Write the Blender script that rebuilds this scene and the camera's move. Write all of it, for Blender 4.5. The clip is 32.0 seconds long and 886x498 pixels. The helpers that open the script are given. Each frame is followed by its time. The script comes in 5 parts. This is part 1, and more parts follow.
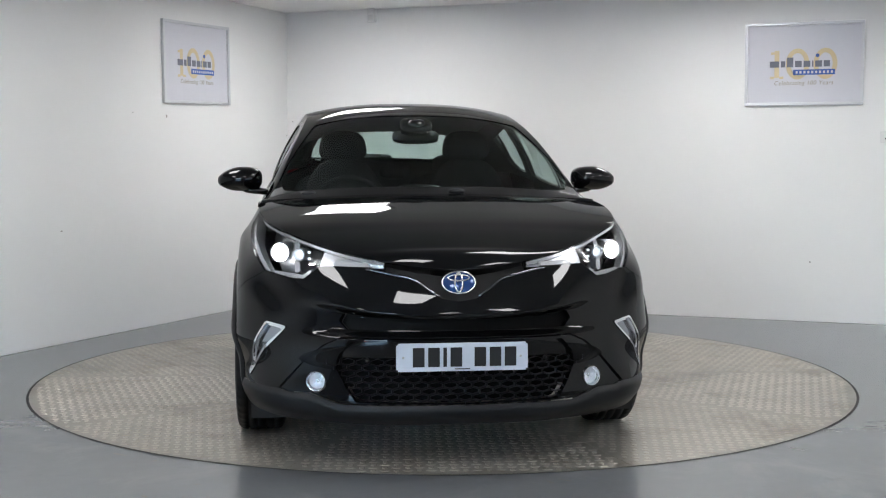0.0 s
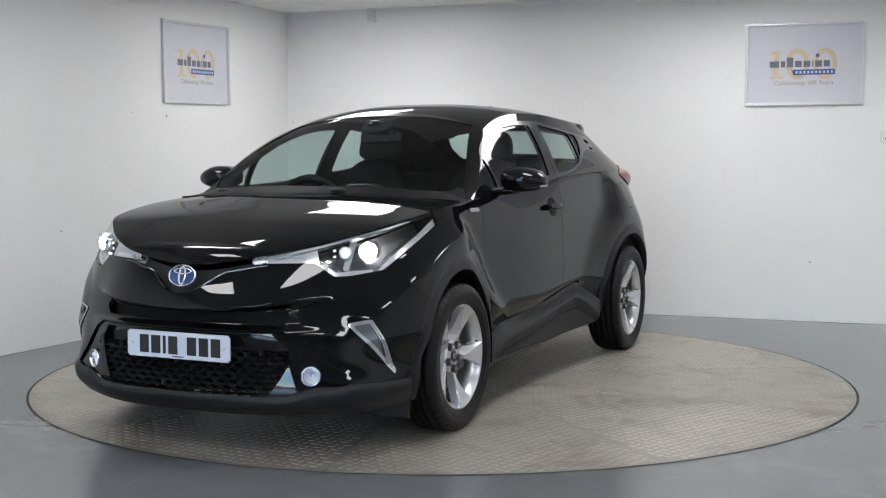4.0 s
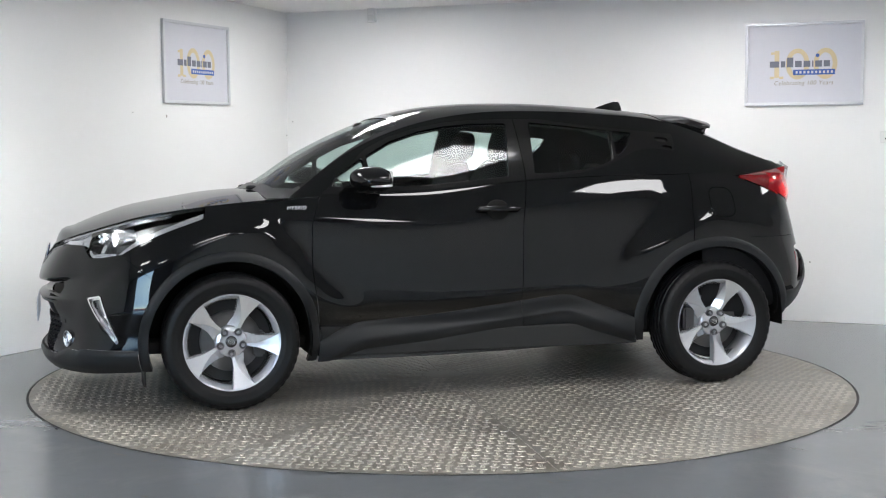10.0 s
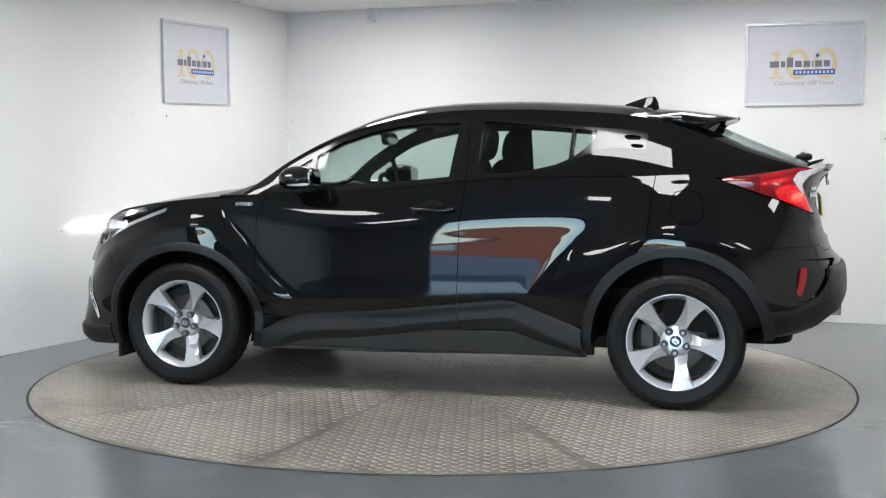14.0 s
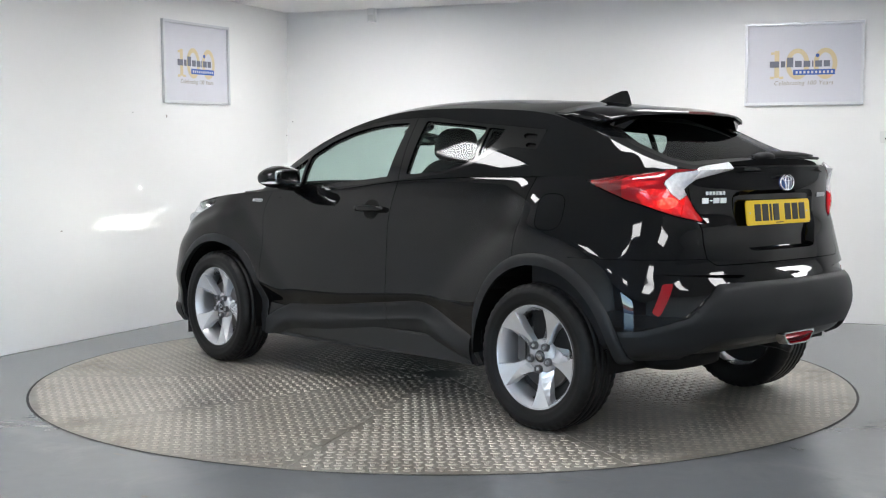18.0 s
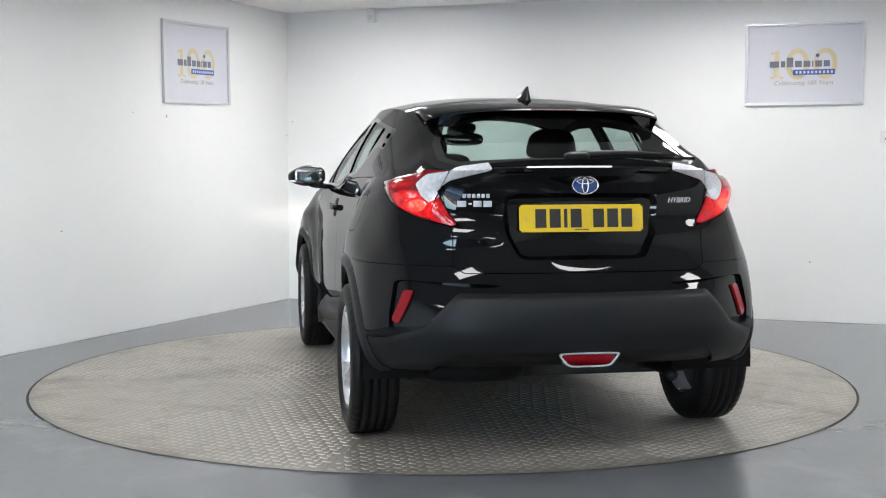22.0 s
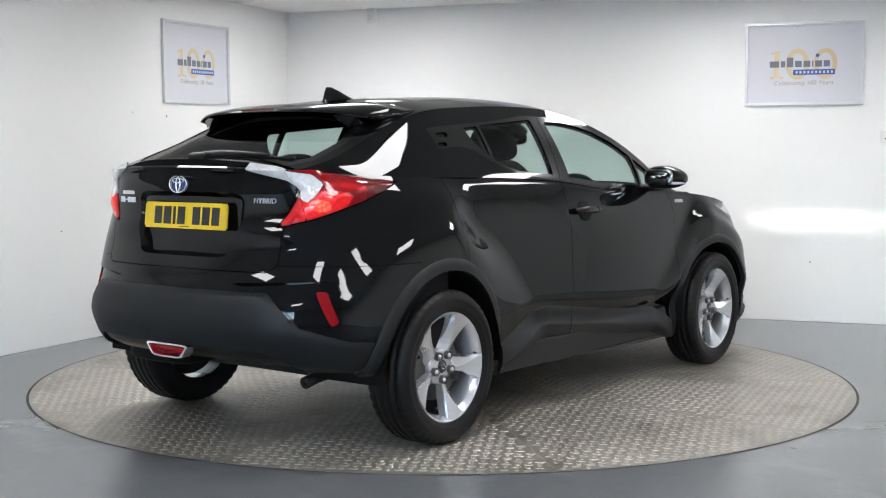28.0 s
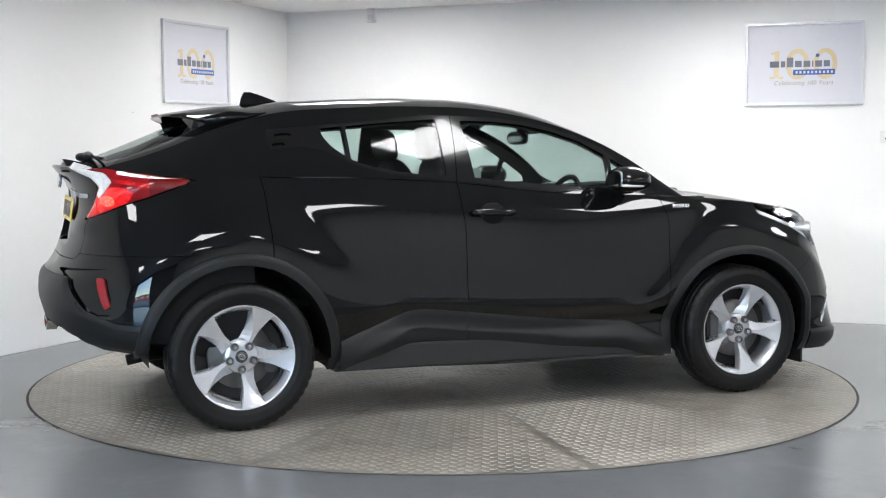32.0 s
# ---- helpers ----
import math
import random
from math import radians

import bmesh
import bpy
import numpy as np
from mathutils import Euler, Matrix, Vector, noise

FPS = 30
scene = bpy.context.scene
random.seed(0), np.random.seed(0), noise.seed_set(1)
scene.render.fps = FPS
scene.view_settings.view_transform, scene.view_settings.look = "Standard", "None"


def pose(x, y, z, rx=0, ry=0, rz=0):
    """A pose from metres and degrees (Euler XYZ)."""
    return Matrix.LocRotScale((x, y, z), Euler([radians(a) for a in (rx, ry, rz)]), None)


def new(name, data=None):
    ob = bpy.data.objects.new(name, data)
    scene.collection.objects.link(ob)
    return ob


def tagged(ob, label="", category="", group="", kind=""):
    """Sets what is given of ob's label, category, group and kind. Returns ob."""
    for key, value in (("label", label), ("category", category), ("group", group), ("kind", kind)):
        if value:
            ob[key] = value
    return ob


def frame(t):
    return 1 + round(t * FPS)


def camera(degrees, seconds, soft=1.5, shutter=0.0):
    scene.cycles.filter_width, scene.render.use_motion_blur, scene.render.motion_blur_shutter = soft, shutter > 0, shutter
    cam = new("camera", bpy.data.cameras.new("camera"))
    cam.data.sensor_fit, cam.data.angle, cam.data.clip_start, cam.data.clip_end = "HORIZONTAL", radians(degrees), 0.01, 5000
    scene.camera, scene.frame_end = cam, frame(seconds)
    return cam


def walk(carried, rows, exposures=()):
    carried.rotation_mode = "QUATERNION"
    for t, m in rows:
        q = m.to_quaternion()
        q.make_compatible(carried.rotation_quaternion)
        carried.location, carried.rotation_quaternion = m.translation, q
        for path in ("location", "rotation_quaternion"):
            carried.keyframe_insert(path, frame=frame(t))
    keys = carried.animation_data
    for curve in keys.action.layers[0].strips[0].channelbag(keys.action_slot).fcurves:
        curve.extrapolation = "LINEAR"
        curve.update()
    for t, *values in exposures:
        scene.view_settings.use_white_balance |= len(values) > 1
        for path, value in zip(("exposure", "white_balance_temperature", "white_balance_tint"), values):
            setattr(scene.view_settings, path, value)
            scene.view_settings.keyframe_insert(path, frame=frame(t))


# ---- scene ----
# camera: fixed on its stand, looking across the turntable
EYE = (0.0, -6.9306, 1.2317)
cam = camera(39.503, 32.0, soft=1.15)
walk(cam, [(0.0, pose(*EYE, 85.795, 0.016, 0.1275)), (32.0, pose(*EYE, 85.795, 0.016, 0.1275))],
     exposures=((0.0, 3.92), (2.5, 3.86), (5.0, 3.88), (6.0, 3.99), (7.0, 4.14), (8.0, 4.18), (28.5, 4.15), (30.0, 4.29), (32.0, 4.40)))

# the turntable turns clockwise at a steady rate; heading of the car in degrees
RATE, START = -8.0063, -83.074
CAR_OFF = (-0.0425, -0.1913)


def heading(t):
    return START + RATE * t


# ------------------------------------------------------------------ light
world = bpy.data.worlds.new("world")
scene.world = world
world.use_nodes = True
wn = world.node_tree
sky = wn.nodes.new("ShaderNodeTexSky")
sky.sky_type = "NISHITA"
sky.sun_disc = False
sky.sun_elevation = radians(35)
sky.sun_rotation = radians(120)
sky.dust_density = 0.0
sky.ozone_density = 3.0
wn.links.new(sky.outputs["Color"], wn.nodes["Background"].inputs["Color"])
wn.nodes["Background"].inputs["Strength"].default_value = 0.15
PANEL_GLOW = 1.27


DOOR = (1.5, 4.7, 2.25)
sun = new("sun", bpy.data.lights.new("sun", "SUN"))
sun.data.energy, sun.data.angle, sun.data.color = 2.2, radians(0.5), (1.0, 0.96, 0.9)
sun.rotation_euler = (radians(52), 0, radians(170))

# ------------------------------------------------------------------ materials
def mat(name, color=(0.5, 0.5, 0.5), rough=0.5, metal=0.0, coat=0.0, spec=0.5, glow=None, power=0.0):
    m = bpy.data.materials.new(name)
    m.use_nodes = True
    b = m.node_tree.nodes["Principled BSDF"]
    b.inputs["Base Color"].default_value = (*color, 1)
    b.inputs["Roughness"].default_value = rough
    b.inputs["Metallic"].default_value = metal
    b.inputs["Coat Weight"].default_value = coat
    b.inputs["Coat Roughness"].default_value = 0.03
    b.inputs["Specular IOR Level"].default_value = spec
    if glow:
        b.inputs["Emission Color"].default_value = (*glow, 1)
        b.inputs["Emission Strength"].default_value = power
    return m


def nodes_of(m):
    nt = m.node_tree
    return nt, nt.nodes["Principled BSDF"]


def grain(m, scale, amount, bump=0.0, detail=6.0, rough_amount=0.0, big=0.0, big_scale=1.0, space="Object"):
    """Varies a material's base colour, roughness and relief at a fine and a coarse scale."""
    nt, b = nodes_of(m)
    co = nt.nodes.new("ShaderNodeTexCoord")
    n1 = nt.nodes.new("ShaderNodeTexNoise")
    n1.inputs["Scale"].default_value = scale
    n1.inputs["Detail"].default_value = detail
    nt.links.new(co.outputs[space], n1.inputs["Vector"])
    n2 = nt.nodes.new("ShaderNodeTexNoise")
    n2.inputs["Scale"].default_value = big_scale
    n2.inputs["Detail"].default_value = 4.0
    nt.links.new(co.outputs[space], n2.inputs["Vector"])
    add = nt.nodes.new("ShaderNodeMath")
    add.operation = "MULTIPLY_ADD"
    nt.links.new(n1.outputs["Fac"], add.inputs[0])
    add.inputs[1].default_value = 2 * amount
    mul = nt.nodes.new("ShaderNodeMath")
    mul.operation = "MULTIPLY_ADD"
    nt.links.new(n2.outputs["Fac"], mul.inputs[0])
    mul.inputs[1].default_value = 2 * big
    mul.inputs[2].default_value = 1 - amount - big
    nt.links.new(mul.outputs[0], add.inputs[2])
    hsv = nt.nodes.new("ShaderNodeHueSaturation")
    hsv.inputs["Color"].default_value = b.inputs["Base Color"].default_value
    nt.links.new(add.outputs[0], hsv.inputs["Value"])
    nt.links.new(hsv.outputs["Color"], b.inputs["Base Color"])
    if rough_amount:
        r = nt.nodes.new("ShaderNodeMath")
        r.operation = "MULTIPLY_ADD"
        nt.links.new(n2.outputs["Fac"], r.inputs[0])
        r.inputs[1].default_value = 2 * rough_amount
        r.inputs[2].default_value = b.inputs["Roughness"].default_value - rough_amount
        nt.links.new(r.outputs[0], b.inputs["Roughness"])
    if bump:
        bp = nt.nodes.new("ShaderNodeBump")
        bp.inputs["Strength"].default_value = bump
        bp.inputs["Distance"].default_value = 0.004
        nt.links.new(n1.outputs["Fac"], bp.inputs["Height"])
        nt.links.new(bp.outputs["Normal"], b.inputs["Normal"])
    return m



def stain(m, color, scale, low, high, amount):
    """Irregular marks of another colour over a material."""
    nt, b = nodes_of(m)
    co = nt.nodes.new("ShaderNodeTexCoord")
    n = nt.nodes.new("ShaderNodeTexNoise")
    n.inputs["Scale"].default_value = scale
    n.inputs["Detail"].default_value = 9.0
    n.inputs["Roughness"].default_value = 0.68
    n.inputs["Distortion"].default_value = 0.6
    nt.links.new(co.outputs["Object"], n.inputs["Vector"])
    mr = nt.nodes.new("ShaderNodeMapRange")
    mr.inputs["From Min"].default_value, mr.inputs["From Max"].default_value = low, high
    mr.inputs["To Max"].default_value = amount
    nt.links.new(n.outputs["Fac"], mr.inputs["Value"])
    mx = nt.nodes.new("ShaderNodeMix")
    mx.data_type = "RGBA"
    nt.links.new(mr.outputs[0], mx.inputs["Factor"])
    old = b.inputs["Base Color"].links[0].from_socket
    nt.links.new(old, mx.inputs[6])
    mx.inputs[7].default_value = (*color, 1)
    nt.links.new(mx.outputs[2], b.inputs["Base Color"])
    return m


def glass(name, tint, gloss=1.0):
    """A thin pane: tinted see-through with a Fresnel gloss."""
    m = bpy.data.materials.new(name)
    m.use_nodes = True
    nt = m.node_tree
    nt.nodes.remove(nt.nodes["Principled BSDF"])
    tr = nt.nodes.new("ShaderNodeBsdfTransparent")
    tr.inputs["Color"].default_value = (*tint, 1)
    gl = nt.nodes.new("ShaderNodeBsdfGlossy")
    gl.inputs["Roughness"].default_value = 0.0
    lw = nt.nodes.new("ShaderNodeLayerWeight")
    lw.inputs["Blend"].default_value = 0.5
    pw = nt.nodes.new("ShaderNodeMath")
    pw.operation = "POWER"
    pw.inputs[1].default_value = 5.0
    nt.links.new(lw.outputs["Facing"], pw.inputs[0])
    fr = nt.nodes.new("ShaderNodeMath")
    fr.operation = "MULTIPLY_ADD"
    fr.inputs[1].default_value = 0.93 * gloss
    fr.inputs[2].default_value = 0.07 * gloss
    nt.links.new(pw.outputs[0], fr.inputs[0])
    mx = nt.nodes.new("ShaderNodeMixShader")
    nt.links.new(fr.outputs[0], mx.inputs["Fac"])
    nt.links.new(tr.outputs[0], mx.inputs[1])
    nt.links.new(gl.outputs[0], mx.inputs[2])
    nt.links.new(mx.outputs[0], nt.nodes["Material Output"].inputs["Surface"])
    return m


WALL = grain(mat("white_wall_paint", (0.86, 0.86, 0.85), 0.55), 90, 0.012, 0.06, big=0.02, big_scale=0.9)
CEIL = grain(mat("white_ceiling_paint", (0.88, 0.87, 0.85), 0.6), 60, 0.012, 0.05, big=0.02)
FLOOR = grain(mat("grey_floor_paint", (0.135, 0.142, 0.150), 0.21), 14, 0.05, 0.04, rough_amount=0.03, big=0.05, big_scale=1.3)
STEEL = grain(mat("worn_tread_plate", (0.295, 0.275, 0.236), 0.38, 0.58), 9, 0.16, 0.05, rough_amount=0.10, big=0.26, big_scale=1.6)
# grey chosen to darken what the car mirrors of the unseen south wall
REAR_GREY = grain(mat("unseen_wall_grey", (0.48, 0.49, 0.51), 0.6), 30, 0.05, big=0.08)
# two stud tones put the plates' uneven catch of light into colour
STUD_MUTED = grain(mat("muted_tread_stud", (0.42, 0.39, 0.34), 0.46, 0.5), 9, 0.16, 0.0, rough_amount=0.10, big=0.26, big_scale=1.6)
STUD = grain(mat("bright_tread_stud", (0.455, 0.425, 0.375), 0.46, 0.5), 9, 0.14, 0.0, rough_amount=0.10, big=0.22, big_scale=1.6)
BLACK = mat("deep_black_plastic", (0.003, 0.003, 0.003), 0.6, spec=0.15)
for metal in (STEEL, STUD, STUD_MUTED):
    stain(metal, (0.10, 0.065, 0.035), 2.6, 0.52, 0.72, 0.55)
    stain(metal, (0.045, 0.042, 0.038), 1.1, 0.56, 0.74, 0.5)
stain(FLOOR, (0.22, 0.225, 0.23), 1.7, 0.50, 0.75, 0.45)
stain(FLOOR, (0.07, 0.07, 0.07), 3.2, 0.60, 0.78, 0.4)
DARK = mat("dark_gap", (0.012, 0.012, 0.012), 0.7)
PAINT = mat("black_car_paint", (0.0024, 0.0026, 0.0030), 0.5, 0.0, 0.70, 0.0)
CLAD = grain(mat("matte_black_plastic", (0.0075, 0.0084, 0.0098), 0.48, spec=0.32), 500, 0.12, 0.05)
GRILLE = mat("grille_plastic", (0.018, 0.019, 0.021), 0.4, spec=0.5)
GLOSSB = mat("gloss_black_trim", (0.004, 0.004, 0.004), 0.16, 0.0, 0.3, 0.3)
SATIN = grain(mat("satin_black_plastic", (0.0055, 0.0056, 0.006), 0.38, spec=0.3), 400, 0.15)
RUBBER = grain(mat("tyre_rubber", (0.005, 0.005, 0.0055), 0.5, spec=0.25), 130, 0.2, 0.05)
ALLOY = grain(mat("silver_alloy", (0.62, 0.63, 0.66), 0.27, 0.65, 0.5), 220, 0.05)
CHROME = mat("chrome", (0.80, 0.81, 0.82), 0.08, 1.0)
IRON = grain(mat("brake_iron", (0.13, 0.128, 0.125), 0.42, 0.9), 40, 0.15)
GLASS = glass("tinted_glass", (0.68, 0.78, 0.75), 0.6)
CLEAR = glass("clear_lens", (0.93, 0.94, 0.95), 0.38)
RED = mat("red_lens", (0.27, 0.005, 0.010), 0.12, 0.0, 0.4, 0.25)
CABIN = grain(mat("dark_cabin_cloth", (0.011, 0.011, 0.012), 0.85, spec=0.2), 300, 0.2)


# ------------------------------------------------------------------ mesh helpers
def part(name, bm, material, parent, label="", smooth=False, bev=0.0):
    if bev:
        bmesh.ops.bevel(bm, geom=bm.edges[:], offset=bev, segments=2, affect="EDGES", profile=0.6)
    me = bpy.data.meshes.new(name)
    bm.to_mesh(me)
    bm.free()
    me.materials.append(material)
    if smooth:
        for p in me.polygons:
            p.use_smooth = True
    ob = new(name, me)
    if parent:
        ob.parent = parent
    if label:
        tagged(ob, label)
    return ob


def raw(name, verts, faces, material, parent, label="", smooth=False):
    me = bpy.data.meshes.new(name)
    me.from_pydata([tuple(map(float, v)) for v in verts], [], [tuple(f) for f in faces])
    me.materials.append(material)
    if smooth:
        for p in me.polygons:
            p.use_smooth = True
    ob = new(name, me)
    if parent:
        ob.parent = parent
    if label:
        tagged(ob, label)
    return ob


def box(bm, c, s, m=None):
    r = bmesh.ops.create_cube(bm, size=1.0, matrix=(m or Matrix()) @ Matrix.Translation(c) @ Matrix.Diagonal((*s, 1)))
    return r["verts"]


def boxes(*items):
    bm = bmesh.new()
    for c, s in items:
        box(bm, c, s)
    return bm


def revolve(profile, n=64, axis="y"):
    """A closed or open profile of (radius, offset) turned about an axis."""
    verts, faces = [], []
    k = len(profile)
    for i in range(n):
        a = 2 * math.pi * i / n
        for r, o in profile:
            p = (r * math.cos(a), o, r * math.sin(a)) if axis == "y" else (r * math.cos(a), r * math.sin(a), o)
            verts.append(p)
    for i in range(n):
        j = (i + 1) % n
        for q in range(k - 1):
            faces.append((i * k + q, i * k + q + 1, j * k + q + 1, j * k + q))
    return verts, faces


def empty(name, label, category, group="", kind=""):
    return tagged(new(name), label, category, group, kind)


# ------------------------------------------------------------------ the room
CORNER = Vector((-1.379, 3.880, 0))
BACK = Vector((0.9377, -0.3475, 0)).normalized()
LEFT = Vector((-0.4025, -0.9154, 0)).normalized()
CEILING = 2.487


def wall_frame(d):
    """Along the wall x, out of the wall (into the room) y."""
    n = Vector((-d.y, d.x, 0))
    if n.dot(-CORNER) < 0:
        n = -n
    return Matrix(((d.x, n.x, 0, CORNER.x), (d.y, n.y, 0, CORNER.y), (0, 0, 1, 0), (0, 0, 0, 1)))


MB, ML = wall_frame(BACK), wall_frame(LEFT)
W_BACK, W_LEFT = 8.0, 14.0


def structure(name, bm, m, material, label):
    ob = part(name, bm, material, None)
    ob.matrix_world = m
    return tagged(ob, label, name.split("_")[0], kind="structure")


def build_room():
    T = 0.15
    structure("wall_north", boxes(((W_BACK / 2 - T / 2, -T / 2, 1.5), (W_BACK + T, T, 3.0))), MB, WALL, "plain white painted showroom wall")
    structure("wall_west", boxes(((2.6, -T / 2, 1.5), (5.2, T, 3.0))), ML, WALL, "plain white painted showroom wall")
    structure("wall_west_2", boxes(((W_LEFT / 2 + 2.6, -T / 2, 1.5), (W_LEFT - 5.2, T, 3.0))), ML, WALL, "plain white painted wall")
    # east wall, parallel to the west one
    structure("wall_east", boxes(((W_BACK + T / 2, W_LEFT / 2, 1.5), (T, W_LEFT, 3.0))), MB, WALL, "plain white painted showroom wall")
    # south wall with a wide glazed opening
    y = W_LEFT + T / 2
    a, b, top = DOOR
    structure("wall_south", boxes(((a / 2 - .5, y, 1.5), (a + 1.0, T, 3.0)), (((b + W_BACK) / 2, y, 1.5), (W_BACK - b, T, 3.0)),
                                  (((a + b) / 2, y, (top + 3) / 2), (b - a, T, 3.0 - top))), MB, REAR_GREY, "unseen wall toned grey, with a wide open doorway")
    structure("floor", boxes(((W_BACK / 2 - .5, W_LEFT / 2, -0.052), (W_BACK + 1.3, W_LEFT + 2 * T, 0.1))), MB, FLOOR, "worn grey painted concrete floor")
    structure("ground", boxes(((4, 150, -0.10), (400, 340, 0.08))), MB, grain(mat("yard_concrete", (0.12, 0.145, 0.18), 0.9), 0.9, 0.12, big=0.15, big_scale=0.25), "grey concrete yard outside the doorway")
    brick = grain(mat("far_brick", (0.24, 0.085, 0.06), 0.9), 3, 0.2, big=0.2, big_scale=0.4)
    e = empty("brick_building", "low red brick building across the yard", "building")
    e.matrix_world = MB @ Matrix.Translation((3, 78, 0))
    part("wall", boxes(((0, 0, 1.6), (90, 6, 3.4))), brick, e)
    part("roof", boxes(((0, 0, 3.4), (90.6, 6.6, 0.25))), mat("far_roof", (0.12, 0.12, 0.13), 0.8), e)
    pane = mat("far_window", (0.30, 0.38, 0.46), 0.15)
    for k in range(9):
        part("window", boxes(((-36 + 9 * k, -3.02, 1.9), (3.6 + 1.5 * (k % 3), .06, 1.5))), pane, e)


PANELS = [(1.20 + 2.6 * i, 1.33 + 2.9 * j) for i in range(3) for j in range(4)]


def build_ceiling():
    bm = bmesh.new()
    box(bm, (W_BACK / 2 - .5, W_LEFT / 2, CEILING + 0.06), (W_BACK + 1.3, W_LEFT + 0.3, 0.12))
    structure("ceiling", bm, MB, CEIL, "white painted ceiling")
    glow = mat("light_panel_diffuser", (0.9, 0.9, 0.9), 0.6, glow=(0.965, 0.965, 0.978), power=PANEL_GLOW)
    frame_mat = mat("light_panel_frame", (0.75, 0.75, 0.75), 0.4)
    for x, y in PANELS:
        e = empty("ceiling_light", "square white ceiling light panel, lit", "ceiling light", "ceiling light panels")
        e.matrix_world = MB @ Matrix.Translation((x, y, CEILING))
        part("frame", boxes(((0, 0.35, -0.012), (0.70, 0.02, 0.024)), ((0, -0.35, -0.012), (0.70, 0.02, 0.024)),
                            ((0.34, 0, -0.012), (0.02, 0.68, 0.024)), ((-0.34, 0, -0.012), (0.02, 0.68, 0.024))), frame_mat, e)
        part("diffuser", boxes(((0, 0, -0.008), (0.66, 0.68, 0.008))), glow, e)


build_room()
build_ceiling()

# ------------------------------------------------------------------ the turntable
TABLE_R = 2.246
TABLE_C = (-0.0175, 0.0576)
turntable = empty("turntable", "round steel tread plate turntable set flush in the floor", "turntable")
turntable.location = (0, 0, 0)


SECTORS, SECTOR_0 = 10, 2.0


def build_table():
    """Ten wedge-shaped plates round the middle, studs of every second one coloured for less glint."""
    step = 360 / SECTORS
    for k in range(SECTORS):
        V, F = [], []
        n = 18
        a0, a1 = radians(SECTOR_0 + step * k), radians(SECTOR_0 + step * (k + 1))
        for z in (0.0, -0.003):
            for r in (0.12, TABLE_R):
                cut = 0.0011 / r
                for i in range(n + 1):
                    a = a0 + cut + (a1 - a0 - 2 * cut) * i / n
                    V.append((r * math.cos(a), r * math.sin(a), z))
        m = n + 1
        for i in range(n):
            F.append((i, m + i, m + i + 1, i + 1))
            F.append((m + i, 3 * m + i, 3 * m + i + 1, m + i + 1))
        F.append((0, 2 * m, 3 * m, m))
        F.append((n, m + n, 3 * m + n, 2 * m + n))
        plate = raw("deck_plate", V, F, STEEL, turntable)
        tread_studs(plate, radians(SECTOR_0 + step * (k + .5)), k % 2 == 0, radians(step / 2))
    v, f = revolve([(0.0, 0.0), (0.119, 0.0), (0.119, -0.003)], 40, "z")
    raw("hub_plate", v, f, STEEL, turntable)
    v, f = revolve([(0.0, -0.0012), (TABLE_R - 0.003, -0.0012)], 80, "z")
    raw("seam_bed", v, f, DARK, turntable)
    v, f = revolve([(TABLE_R, -0.0008), (TABLE_R + 0.013, -0.0008)], 160, "z")
    raw("rim_gap", v, f, DARK, turntable)


def tread_studs(plate, mid, muted, half):
    """Raised bars of the tread plate, in alternating pairs, all in one sheet."""
    V, F = [], []
    p = .046
    n = int(TABLE_R / p) + 2
    turn = mid + (math.pi / 4 if muted else 0)
    # every second plate gets lower studs too, so that it glints less
    h = .0018 if muted else .0024
    for i in range(-n, n + 1):
        for j in range(-n, n + 1):
            x, y = (i + .5) * p, (j + .5) * p
            x, y = x * math.cos(turn) - y * math.sin(turn), x * math.sin(turn) + y * math.cos(turn)
            r = math.hypot(x, y)
            off = (math.atan2(y, x) - mid + math.pi) % (2 * math.pi) - math.pi
            if r > TABLE_R - .025 or r < .15 or (half - abs(off)) * r < .020:
                continue
            a = turn + (0 if (i + j) % 2 else math.pi / 2)
            c, s = math.cos(a), math.sin(a)
            k = len(V)
            for l, w, z in ((.0222, .0112, 0.0), (.0185, .0080, h)):
                for u, v in ((-l, 0), (-l * .55, -w), (l * .55, -w), (l, 0), (l * .55, w), (-l * .55, w)):
                    V.append((x + u * c - v * s, y + u * s + v * c, z))
            F.append(tuple(range(k + 6, k + 12)))
            for q in range(6):
                t = (q + 1) % 6
                F.append((k + q, k + t, k + 6 + t, k + 6 + q))
    ob = raw("tread_studs", V, F, STUD_MUTED if muted else STUD, plate, "raised tread pattern of the steel plate")
    tagged(ob, kind="stuff")


build_table()

# ------------------------------------------------------------------ the car's skin
# control rows run from the nose's centre round one side to the tail's centre; x forward, y out, z up
def row(*p):
    return np.array(p, float)


